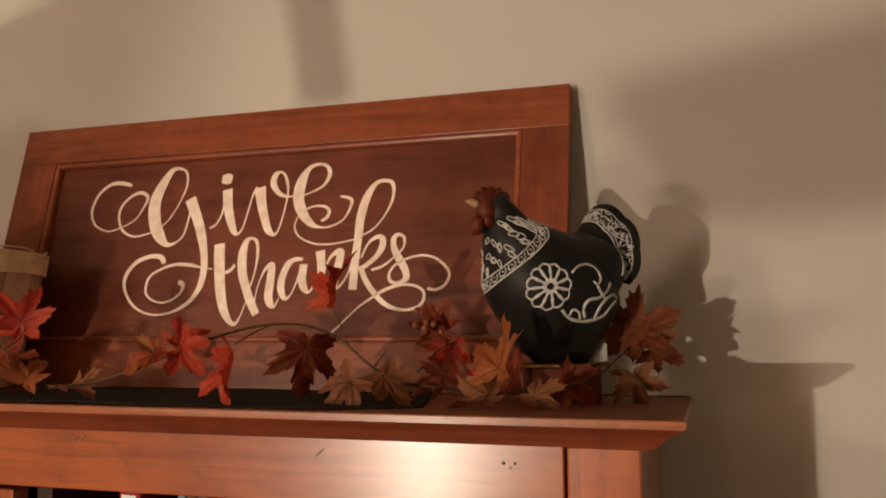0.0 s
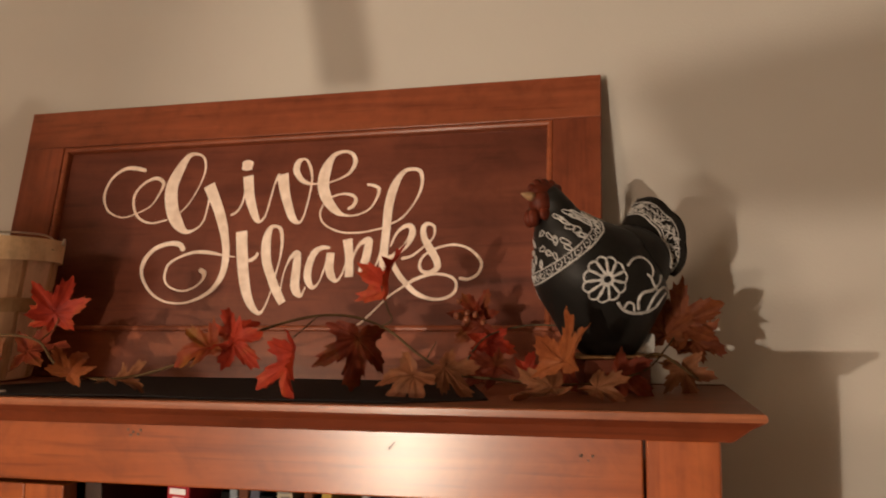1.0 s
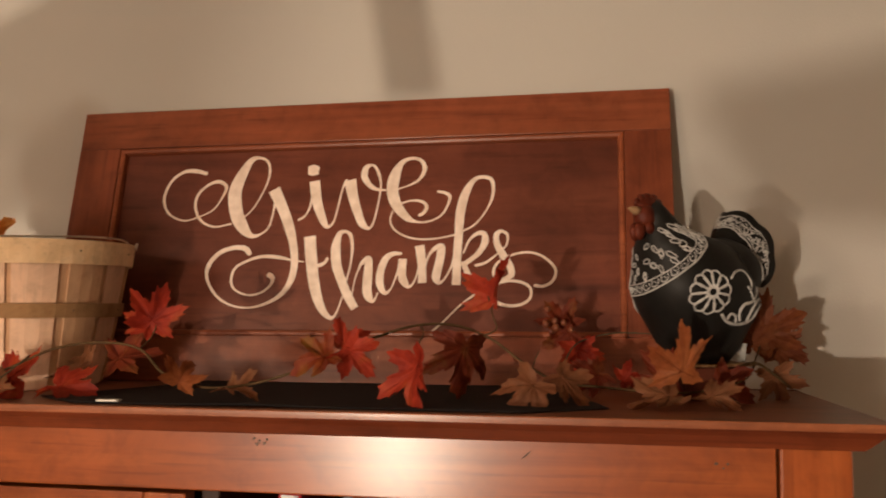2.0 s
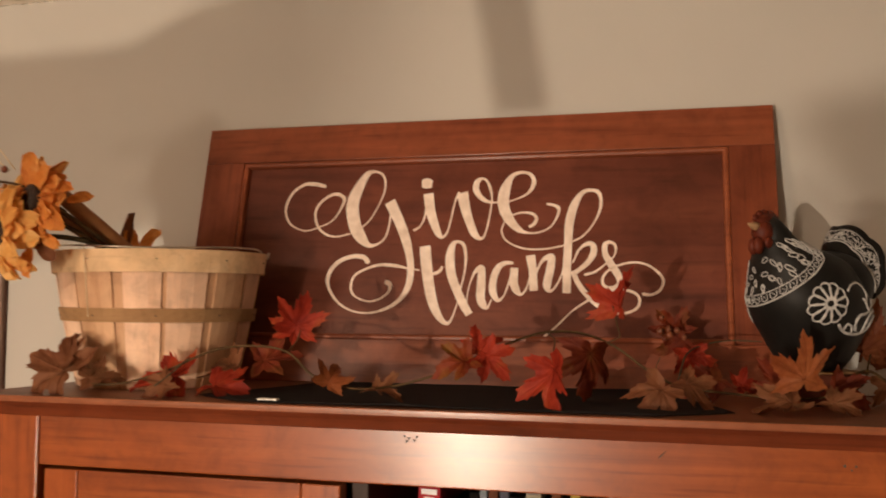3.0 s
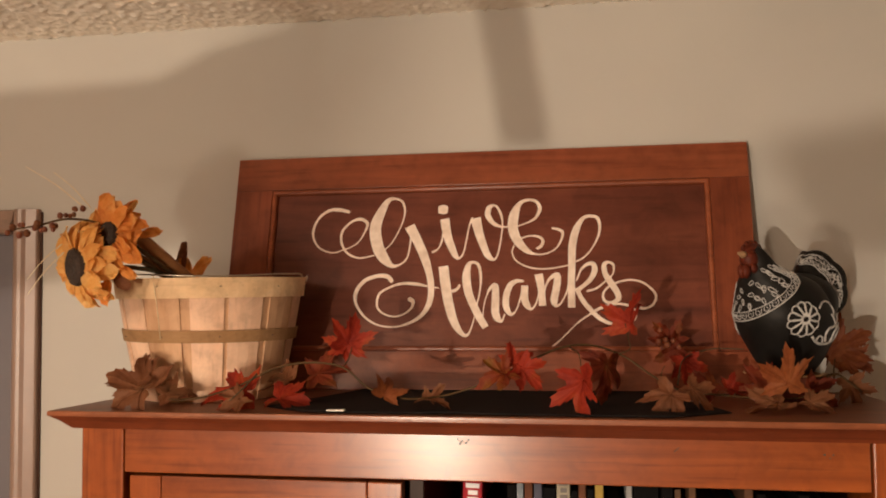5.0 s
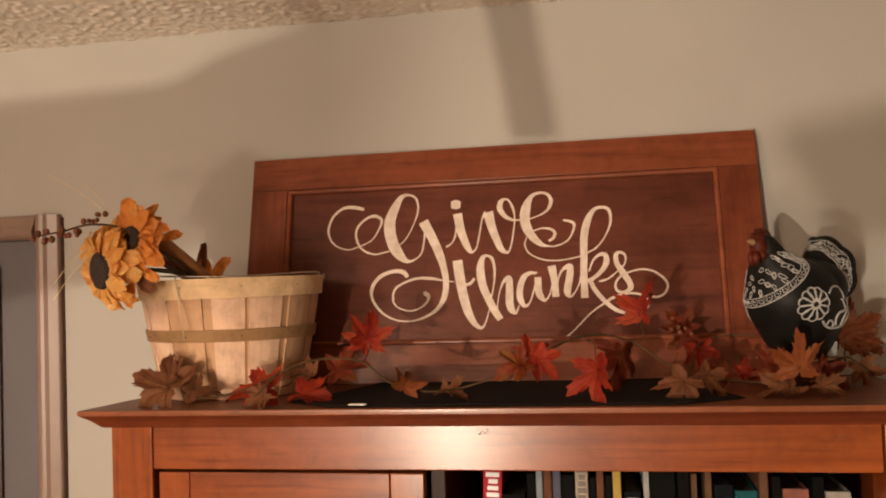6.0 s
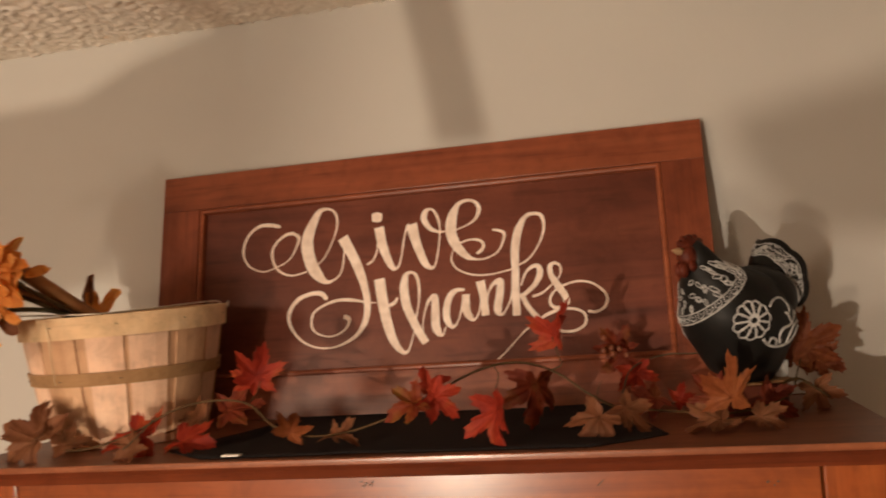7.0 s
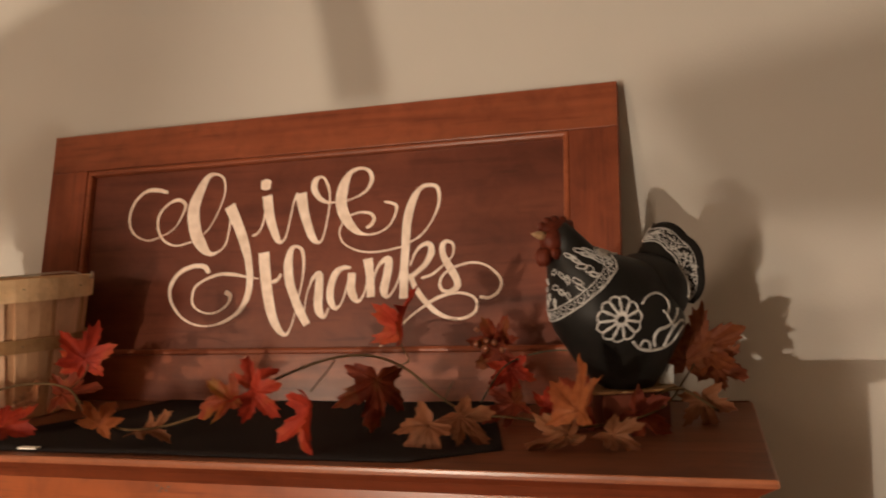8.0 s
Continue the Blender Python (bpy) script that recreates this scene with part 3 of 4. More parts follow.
def lettering():
    stroke("g_swash", (-222, 290, 6), (-238, 294, 7), (-257, 293, 5.6), (-275, 278, 4.7), (-282, 253, 4.7), (-272, 231, 3.7), (-249, 220, 3.2), (-228, 224, 2.7), (-205, 235, 2.7), (-193, 254, 3.6), (-189, 269, 6), (-201, 277, 6), (-217, 272, 4.6), (-231, 257, 4.6), (-232, 238, 4.6), (-221, 219, 4.5), (-200, 210, 3.6), (-175, 214, 2.7))
    stroke("g_bowl", (-160, 221, 2.7), (-146, 235, 2.7), (-133, 260, 2.7), (-126, 285, 3.6), (-130, 304, 4.5), (-142, 311, 4.5), (-155, 308, 9), (-167, 287, 16), (-175, 261, 20), (-170, 231, 20), (-159, 210, 18), (-144, 196, 8), (-129, 199, 3.5), (-119, 210, 3.5), (-115, 232, 3.5), (-114, 252, 3.5))
    stroke("g_tail", (-117, 263, 18), (-101, 233, 16), (-90, 208, 15), (-82, 183, 12), (-78, 159, 11), (-80, 135, 10), (-91, 115, 7), (-110, 102, 5.0), (-135, 95, 3.3), (-162, 98, 3.4), (-185, 111, 4.3), (-201, 133, 5.2), (-202, 153, 7), (-189, 171, 7), (-168, 179, 7), (-151, 178, 8), (-144, 171, 8))
    stroke("g_curl", (-65, 158, 2.5), (-83, 161, 3.4), (-103, 165, 5.9), (-125, 166, 5.1), (-146, 160, 4.3), (-163, 149, 4.3), (-166, 130, 4.3), (-157, 118, 3.4), (-138, 112, 3.4), (-121, 116, 3.3), (-109, 126, 4.2), (-107, 136, 7), (-112, 140, 8))
    stroke("i_lead", (-77, 218, 4.3), (-69, 223, 3.4), (-63, 235, 3.4), (-61, 252, 3.4), (-63, 269, 3.5))
    stroke("i_stem", (-59, 274, 16), (-54, 247, 15), (-47, 227, 13), (-40, 212, 10), (-34, 207, 5.0), (-27, 215, 3.4), (-22, 238, 3.4), (-18, 261, 3.4), (-13, 274, 4.3))
    stroke("i_point", (-70, 290, 12), (-62, 290, 17), (-54, 289, 12))
    stroke("v_stem", (-8, 274, 18), (-2, 249, 15), (5, 229, 13), (13, 211, 11), (23, 204, 4.9), (29, 213, 3.3), (34, 239, 3.3), (36, 264, 3.3), (33, 280, 5.0), (27, 292, 4.2), (21, 295, 4.3), (14, 291, 9), (12, 279, 10), (20, 266, 8), (32, 259, 5.0), (45, 258, 2.5))
    stroke("e_bowl", (61, 259, 2.5), (78, 265, 3.3), (90, 273, 4.9), (96, 287, 7), (91, 299, 5.8), (78, 303, 5.0), (64, 297, 8), (55, 278, 16), (53, 255, 17), (61, 234, 15), (75, 218, 10), (88, 212, 4.0), (104, 212, 3.2), (121, 220, 3.2), (130, 235, 4.0), (132, 247, 5.6), (125, 252, 4.8), (116, 254, 4.0))
    stroke("e_curl", (65, 238, 3.3), (80, 242, 3.3), (95, 240, 4.9), (101, 233, 5.6), (98, 225, 5.6), (92, 221, 4.8))
    stroke("e_swash", (55, 228, 2.5), (52, 215, 3.3), (58, 202, 3.2), (72, 193, 3.2), (90, 188, 3.2), (114, 188, 3.1), (142, 193, 3.1))
    stroke("t_stem", (-59, 194, 17), (-55, 166, 17), (-49, 134, 16), (-41, 107, 14), (-31, 89, 10), (-20, 81, 5.6), (-13, 90, 3.2), (-7, 110, 2.4))
    stroke("t_bar", (-47, 152, 4.9), (-39, 154, 5.8), (-34, 158, 4.9), (-32, 162, 4.9))
    stroke("h_loop", (-4, 128, 3.2), (1, 153, 3.2), (2, 177, 4.9), (-2, 195, 5.8), (-11, 200, 5.0), (-18, 195, 9), (-21, 177, 14), (-18, 153, 14), (-9, 130, 13), (1, 110, 13), (11, 94, 11))
    stroke("h_leg", (6, 109, 2.4), (8, 130, 2.4), (12, 145, 3.2), (17, 156, 5.6), (25, 161, 10), (26, 150, 12), (26, 137, 13), (26, 118, 13), (30, 108, 11), (36, 104, 4.7), (41, 115, 2.4))
    stroke("a_bowl", (69, 168, 4.8), (59, 168, 7), (49, 161, 10), (43, 144, 11), (43, 127, 11), (50, 115, 7), (58, 120, 3.1), (64, 136, 3.1), (68, 151, 3.9))
    stroke("a_stem", (72, 161, 12), (72, 140, 12), (76, 129, 11), (83, 123, 4.7), (90, 132, 3.1), (94, 147, 3.1))
    stroke("n_stem", (94, 179, 14), (98, 155, 12), (100, 128, 12))
    stroke("n_leg", (101, 144, 3.1), (106, 162, 3.9), (113, 173, 6), (123, 177, 10), (123, 166, 12), (121, 153, 12), (118, 136, 12), (122, 128, 6), (129, 133, 3.1), (137, 148, 3.1), (140, 161, 3.1))
    stroke("k_loop", (149, 197, 3.1), (166, 206, 3.1), (181, 225, 3.1), (190, 248, 4.7), (188, 268, 6), (177, 273, 5.6), (164, 269, 7), (153, 250, 12), (147, 223, 13), (146, 192, 12), (145, 169, 12), (145, 146, 12), (145, 125, 12))
    stroke("k_arm", (153, 168, 3.1), (160, 185, 3.9), (170, 194, 6), (179, 194, 8), (181, 183, 10), (174, 169, 8), (163, 159, 7), (155, 153, 7))
    stroke("k_leg", (154, 153, 8), (161, 138, 8), (173, 122, 8), (190, 106, 7), (210, 98, 5.1), (228, 99, 4.4), (240, 107, 4.4), (241, 120, 4.4), (230, 128, 4.4), (211, 130, 4.4), (189, 124, 5.2), (171, 113, 3.7), (153, 100, 3.0), (129, 76, 3.0), (114, 63, 3.7))
    stroke("s_body", (170, 151, 4.6), (183, 155, 3.8), (197, 166, 3.0), (209, 178, 3.0), (210, 192, 4.6), (202, 197, 5.3), (196, 192, 8), (197, 179, 9), (206, 163, 11), (215, 148, 10), (216, 138, 9), (207, 133, 5.2), (197, 134, 5.2), (193, 143, 4.5), (198, 154, 3.8), (212, 163, 3.8), (234, 168, 3.7), (253, 164, 3.7), (268, 152, 4.4), (273, 141, 4.4), (268, 129, 4.3), (257, 123, 4.4), (247, 124, 5.1))


lettering()

# ---- hen figurine ----
HEN_YAW, HEN_BEND = 42.0, 0.05
HEN = pose(0.4285, -0.2150, TOP + 0.0325, 0, 0, 180 + HEN_YAW)
# height, front, back, half width
HEN_RINGS = [(0.0, 0.02, -0.033, 0.028), (0.006, 0.027, -0.038, 0.033), (0.0157, 0.041, -0.045, 0.041), (0.036, 0.053, -0.056, 0.052), (0.059, 0.069, -0.07, 0.061),
             (0.0795, 0.076, -0.064, 0.062), (0.1056, 0.0765, -0.052, 0.053), (0.12, 0.079, -0.038, 0.044), (0.1295, 0.079, -0.012, 0.034), (0.135, 0.079, 0.011, 0.027),
             (0.142, 0.078, 0.031, 0.021), (0.152, 0.079, 0.0435, 0.0175), (0.161, 0.075, 0.0545, 0.0125), (0.167, 0.069, 0.061, 0.005)]
RUMP = ((-0.031, 0, 0.0925), (0.046, 0.051, 0.0405))
TAIL_ROOT, TAIL_BACK = Vector((-0.002, 0, 0.100)), Vector((-0.064, 0, 0.090))


def hen_ring(z):
    table = np.array(HEN_RINGS)
    return [float(np.interp(z, table[:, 0], table[:, k])) for k in (1, 2, 3)]


def hen_surface(phi, z, out=0.0):
    """A point on the hen's body: phi 0 is the breast, 90 degrees the flank."""
    f, b, w = hen_ring(z)
    c, a = (f + b) / 2, (f - b) / 2
    return Vector((c + (a + out) * math.cos(phi), (w + out) * math.sin(phi), z))


def flank(s, z, side=1, out=0.0006):
    f, b, w = hen_ring(z)
    c, a = (f + b) / 2, (f - b) / 2
    k = max(-0.985, min(0.985, (s - c) / a))
    skin = w * math.sqrt(1 - k * k)
    k = ((s - RUMP[0][0]) / RUMP[1][0]) ** 2 + ((z - RUMP[0][2]) / RUMP[1][2]) ** 2
    if k < 1:
        skin = max(skin, RUMP[1][1] * math.sqrt(1 - k))
    return Vector((s, side * (skin + out), z))


def tail_rim(deg):
    """The tented tail fan's edge: 0 is the peak, both sides sweep back and down."""
    a = radians(deg)
    scallop = 1 + 0.075 * abs(math.sin(a * 4.1))
    return Vector((-0.053 - 0.0275 * abs(math.sin(a)), 0.0405 * math.sin(a) * scallop, 0.112 + 0.050 * math.cos(a) * scallop))


def tail_at(deg, fr, out=0.0009):
    """A point on the fan's outer face, kept outside the body."""
    p = TAIL_ROOT + (tail_rim(deg) - TAIL_ROOT) * fr
    n = (tail_rim(deg + 2) - tail_rim(deg - 2)).cross(tail_rim(deg) - TAIL_ROOT).normalized()
    if n.y * deg < 0 or (abs(deg) < 4 and n.z < 0):
        n = -n
    p += n * out
    f, b, w = hen_ring(p.z)
    c, h_ = (f + b) / 2, (f - b) / 2
    k = (p.x - c) / h_
    if abs(k) < 1:
        skin = w * math.sqrt(1 - k * k) + out
        if abs(p.y) < skin and abs(deg) > 20:
            p.y = math.copysign(skin, deg)
    k = ((p.x - RUMP[0][0]) / RUMP[1][0]) ** 2 + ((p.z - RUMP[0][2]) / RUMP[1][2]) ** 2
    if k < 1 and abs(deg) > 20:
        skin = RUMP[1][1] * math.sqrt(1 - k) + out
        if abs(p.y) < skin:
            p.y = math.copysign(skin, deg)
    return p


def hen():
    bm = bmesh.new()
    smooth = spline(HEN_RINGS, 3)
    n = 44
    rings = []
    for z, f, b, w in smooth:
        c, a = (f + b) / 2, (f - b) / 2
        rings.append([bm.verts.new((c + a * math.cos(math.tau * k / n), w * math.sin(math.tau * k / n), z)) for k in range(n)])
    for a, b in zip(rings, rings[1:]):
        for k in range(n):
            bm.faces.new((a[k], a[(k + 1) % n], b[(k + 1) % n], b[k]))
    bm.faces.new(rings[0][::-1])
    bm.faces.new(rings[-1])
    # rounded rump that runs up into the tail
    join(bm, ball(1.0, RUMP[0], RUMP[1], 0.0, 4))
    # tented tail fan with a scalloped rim
    tail = bmesh.new()
    turn = [-132 + 4 * k for k in range(67)]
    grid = []
    for deg in turn:
        rim = tail_rim(deg)
        row = [TAIL_ROOT.lerp(rim, fr) for fr in (0.25, 0.6, 0.85, 0.97)] + [rim]
        row += [TAIL_BACK.lerp(rim, fr) + Vector((-0.002, 0, 0)) for fr in (0.96, 0.7, 0.3)]
        grid.append([tail.verts.new(p) for p in row])
    for a, b in zip(grid, grid[1:]):
        for j in range(7):
            tail.faces.new((a[j], b[j], b[j + 1], a[j + 1]))
    join(bm, tail)
    # head: face, comb, wattles, beak
    join(bm, ball(0.0128, (0.0775, 0, 0.1495), (0.95, 0.92, 1.05), 0.06, 3), index=2)
    join(bm, ball(0.0104, (0.0710, 0, 0.1620), (1.85, 0.6, 0.9), 0.14, 3, 2.0), index=2)
    for px, pz, r in ((0.0880, 0.1640, 0.0050), (0.0815, 0.1680, 0.0054), (0.0735, 0.1692, 0.0058), (0.0645, 0.1685, 0.0058), (0.0565, 0.1645, 0.0054)):
        join(bm, ball(r, (px, 0, pz), (1, 0.6, 0.95), 0.14, seed=px * 90), index=2)
    for q in (0.006, -0.006):
        join(bm, ball(0.0080, (0.0885, q * 0.6, 0.1345), (0.85, 0.6, 1.2), 0.08, seed=q * 100), index=2)
    join(bm, ball(0.0065, (0.0790, 0.009, 0.1380), (1, 0.5, 1.0), 0.1, seed=7.0), index=2)
    nose = lathe([(0.0050, 0), (0.0042, 0.005), (0.0026, 0.010), (0.0006, 0.0145)], 12)
    join(bm, nose, pose(0.0870, 0, 0.1550, 0, 80, 0), index=3)
    # white relief on both flanks
    white = bmesh.new()
    for side in (1, -1):
        fs, fz, fr = 0.0447, 0.0757, 0.0220

        def line(pts, r=0.0011):
            join(white, tube([flank(s - 0.006, z - 0.002, side) for s, z in pts], r, r * 0.9, 6, 3))
        for k in range(11):
            a0 = math.tau * (k + 0.3) / 11
            pts = []
            for u in np.linspace(0, math.tau, 9):
                d = fr * (0.62 + 0.38 * math.cos(u))
                off = 0.0062 * math.sin(u) * (0.75 + 0.45 * math.cos(u))
                pts.append((fs + 0.87 * (d * math.cos(a0) - off * math.sin(a0)), fz + d * math.sin(a0) + off * math.cos(a0)))
            line(pts, 0.0011)
        line([(fs + 0.0042 * math.cos(a), fz + 0.0042 * math.sin(a)) for a in np.linspace(0, math.tau, 9)], 0.0011)
        line([(0.0237, 0.0884), (0.0149, 0.0952), (0.0023, 0.0975), (-0.0077, 0.0929), (-0.0112, 0.0849), (-0.0058, 0.0780), (0.0000, 0.0809)], 0.0013)
        line([(0.0320, 0.0539), (0.0248, 0.0470), (0.0140, 0.0436), (-0.0013, 0.0442), (-0.0163, 0.0488), (-0.0236, 0.0562), (-0.0339, 0.0631)], 0.0018)
        line([(0.0075, 0.0470), (0.0107, 0.0562), (0.0058, 0.0631), (-0.0062, 0.0654), (-0.0186, 0.0723), (-0.0258, 0.0803)], 0.0018)
        line([(-0.0040, 0.0459), (-0.0082, 0.0562), (-0.0162, 0.0643), (-0.0282, 0.0688), (-0.0371, 0.0666)], 0.0018)
        line([(-0.0049, 0.0769), (-0.0096, 0.0700), (-0.0144, 0.0654)], 0.0017)
        line([(0.0239, 0.0482), (0.0216, 0.0539), (0.0149, 0.0516), (0.0123, 0.0448)], 0.0014)
    # lace collar all round the neck
    TILT = radians(-24)

    def hem(phi, rise=0.0):
        swing = (phi - TILT + math.pi) % math.tau - math.pi
        k = (1 - math.cos(min(math.pi, abs(swing) * 1.25))) / 2
        return hen_surface(phi, 0.0700 + 0.064 * max(k, 1e-4) ** 1.1 + rise * (1 - 0.35 * k), 0.0008)
    span = np.linspace(-math.pi, math.pi, 81)
    join(white, tube([hem(p) for p in span], 0.0010, 0.0010, 5, 1))
    join(white, tube([hem(p, 0.0110) for p in span], 0.0007, 0.0007, 5, 1))
    for k in range(34):
        p = math.tau * (k - 17) / 34
        join(white, tube([hem(p + d, e) for d, e in ((-0.060, 0.0095), (-0.065, 0.0040), (0.0, 0.0022), (0.062, 0.0042), (0.055, 0.0090))], 0.0007, 0.0006, 5, 2))
        join(white, tube([hem(p + d, e) for d, e in ((-0.02, 0.0080), (0.02, 0.0055))], 0.0006, 0.0006, 5, 1))
    rnd = random.Random(3)
    for row, (rise, count) in enumerate(((0.0165, 20), (0.0240, 18), (0.0315, 15), (0.0390, 12), (0.0460, 9))):
        for k in range(count):
            p = math.tau * (k + 0.5 * row + rnd.uniform(-0.15, 0.15)) / count
            z0 = hem(p, rise).z
            swing = (p - TILT + math.pi) % math.tau - math.pi
            if z0 > 0.143 or abs(swing) > 2.2:
                continue
            lean, long = rnd.uniform(0.0, 3.1), rnd.uniform(0.0042, 0.0054)
            f, b_, w = hen_ring(z0)
            round_ = 0.5 * (w + (f - b_) / 2)
            for spread in ((0.0,) if k % 3 else (-0.8, 0.0, 0.8)):
                turn_ = lean + spread
                pts = []
                for a in np.linspace(0, math.tau, 8):
                    u, v = math.cos(a) * long * (0.6 if spread else 1), math.sin(a) * long * 0.46 * (1 + 0.4 * math.cos(a))
                    pts.append(hen_surface(p + (u * math.cos(turn_) - v * math.sin(turn_)) / max(0.018, round_), z0 + u * math.sin(turn_) + v * math.cos(turn_), 0.0007))
                join(white, tube(pts, 0.0007, 0.0006, 5, 2))
    # lace band along the tail fan
    sweep = np.linspace(-126, 126, 64)
    for fr, r in ((0.70, 0.0009), (0.735, 0.0006), (0.90, 0.0006)):
        join(white, tube([tail_at(d, fr) for d in sweep], r, r, 5, 1))
    for k in range(150):
        d = -124 + 248 * (k + rnd.uniform(-0.4, 0.4)) / 149
        fr, w = rnd.uniform(0.75, 0.88), rnd.uniform(2.0, 4.5)
        join(white, tube([tail_at(d - w, fr + rnd.uniform(-0.03, 0.03)), tail_at(d, fr + rnd.uniform(-0.06, 0.06)), tail_at(d + w, fr + rnd.uniform(-0.03, 0.03))], 0.0008, 0.0006, 5, 2))
    join(bm, white, index=1)
    for v in bm.verts:
        v.co.y += HEN_BEND * v.co.x
    ob = part("hen_figurine", bm, [BLACK, WHITE_RELIEF, COMB, BEAK], smooth=True)
    ob.matrix_world = HEN
    return tagged(ob, "black ceramic hen figurine with white lace relief and red comb", "figurine")


hen()
riser = thing("wooden_riser", "small dark red wooden block under the hen figurine", "block", m=pose(0.432, -0.203, top_z(-0.203), 0, 0, 20))
part("block", box(-0.034, 0.034, -0.034, 0.034, 0.0, 0.0350, 0.002), RISER, riser)
part("plate", box(-0.044, 0.044, -0.038, 0.038, 0.0355, 0.0382, 0.0008), HOOP_DARK, riser, "thin dull wooden plate")

bm = box(-0.008, 0.008, -0.001, 0.001, 0.0, 0.021, 0.0006, 1)
bmesh.ops.subdivide_edges(bm, edges=bm.edges[:], cuts=3, use_grid_fill=True)
for v in bm.verts:
    v.co.x *= 1 - 30 * v.co.z
    v.co.y += 0.004 * math.sin(v.co.z * 160 + v.co.x * 200)
bmesh.ops.transform(bm, matrix=pose(0.036, -0.016, 0.0383, 0, 14, -20), verts=bm.verts)
part("paper_scrap", bm, GREY_PAPER, riser, "crumpled greyish white paper scrap")

# ---- basket ----
BX, BY, BZ = -0.379, -0.219, top_z(-0.219)
basket = thing("bushel_basket", "pale split-wood basket with hoops and a wire handle", "basket", m=pose(BX, BY, BZ))
R0, R1, BH = 0.101, 0.1335, 0.1725


def stave(k, count, cover=0.985, sunk=0.0):
    rnd = random.Random(k + int(sunk * 9e4))
    a0 = math.tau * (k + rnd.uniform(-0.05, 0.05)) / count
    half = math.pi / count * cover * rnd.uniform(0.93, 1.05)
    bm = bmesh.new()
    out = rnd.uniform(-0.0005, 0.0005) - sunk
    grid = []
    for i in range(7):
        u = i / 6
        z = 0.003 + u * (BH - 0.006)
        r = R0 + (R1 - R0) * (u ** 0.85) + out
        grid.append([[bm.verts.new(((r + d) * math.cos(a0 + half * s), (r + d) * math.sin(a0 + half * s), z)) for s in (-1, -0.33, 0.33, 1)] for d in (0.0, -0.0022)])
    for i in range(6):
        for d in (0, 1):
            for j in range(3):
                bm.faces.new((grid[i][d][j], grid[i][d][j + 1], grid[i + 1][d][j + 1], grid[i + 1][d][j]))
        for j in (0, 3):
            bm.faces.new((grid[i][0][j], grid[i + 1][0][j], grid[i + 1][1][j], grid[i][1][j]))
    for i in (0, 6):
        for j in range(3):
            bm.faces.new((grid[i][0][j], grid[i][0][j + 1], grid[i][1][j + 1], grid[i][1][j]))
    return bm


def hoop(z0, z1, r0, r1, thick, wobble=0.0):
    n = 64
    bm = bmesh.new()
    loops = []
    for r, z in ((r0, z0), (r1, z1), (r1 - thick, z1), (r0 - thick, z0)):
        loops.append([bm.verts.new((r * math.cos(math.tau * k / n), r * math.sin(math.tau * k / n), z + wobble * math.sin(math.tau * k / n + 1))) for k in range(n)])
    for a, b in zip(loops, loops[1:] + loops[:1]):
        for k in range(n):
            bm.faces.new((a[k], a[(k + 1) % n], b[(k + 1) % n], b[k]))
    return bm


STAVES = 14
for k in range(STAVES):
    part("stave", stave(k + 0.3, STAVES, 0.84), BASKET_WARM if k % 3 == 1 else BASKET, basket)
    part("stave", stave(k + 0.8, STAVES, 0.62, 0.0020), BASKET_WARM, basket)
part("rim_hoop", hoop(BH - 0.0275, BH, R1 + 0.0005, R1 + 0.0040, 0.0028, 0.0008), HOOP, basket, "pale wooden rim hoop")
part("inner_hoop", hoop(BH - 0.026, BH - 0.001, R1 - 0.0065, R1 - 0.0045, 0.0025), HOOP, basket)
part("middle_hoop", hoop(0.0845, 0.101, R0 + 0.0213, R0 + 0.0243, 0.0025, -0.0007), HOOP_DARK, basket, "darker wooden middle hoop")
part("bottom", lathe([(R0 - 0.004, 0.001), (R0 - 0.003, 0.004), (0.002, 0.005)], 40), BASKET, basket)
for k in range(10):
    a = math.tau * k / 10 + 0.2
    for z, r in ((BH - 0.012, R1 + 0.0036), (0.0925, R0 + 0.0240)):
        part("nail", ball(0.0013, (r * math.cos(a), r * math.sin(a), z), (1, 1, 0.7), 0, 1), NAIL, basket)
arc = [(R1 + 0.001, 0.0, BH - 0.006)] + [((R1 - 0.002) * math.cos(a), (R1 - 0.004) * math.sin(a), BH + 0.0035 + 0.002 * math.sin(a * 3)) for a in np.linspace(0.25, math.pi - 0.25, 9)] + [(-R1 - 0.001, 0.0, BH - 0.006)]
handle = part("wire_handle", tube(arc, 0.0011, 0.0011, 7, 4), METAL, basket, "thin bent wire handle", smooth=True)
handle.matrix_local = pose(0, 0, 0, 0, 0, 205)
for s in (1, -1):
    part("handle_ear", tube([(s * (R1 + 0.004), -0.006, BH - 0.004), (s * (R1 + 0.006), 0, BH + 0.003), (s * (R1 + 0.004), 0.006, BH - 0.004)], 0.0016, 0.0016, 6, 3), METAL, handle)

# ---- leaves ----
HALF = [(0.0, 1.0), (7, 0.84), (12, 0.87), (15, 0.70), (20, 0.71), (22, 0.56), (30, 0.42), (37, 0.60), (41, 0.58), (45, 0.80), (49, 0.79), (54, 0.95), (59, 0.76), (64, 0.78), (68, 0.62), (73, 0.63), (79, 0.44), (92, 0.42), (101, 0.58), (106, 0.57), (113, 0.70), (119, 0.55), (126, 0.52), (138, 0.34), (160, 0.26), (180, 0.08)]
LOBES = (0, 54, -54, 113, -113)


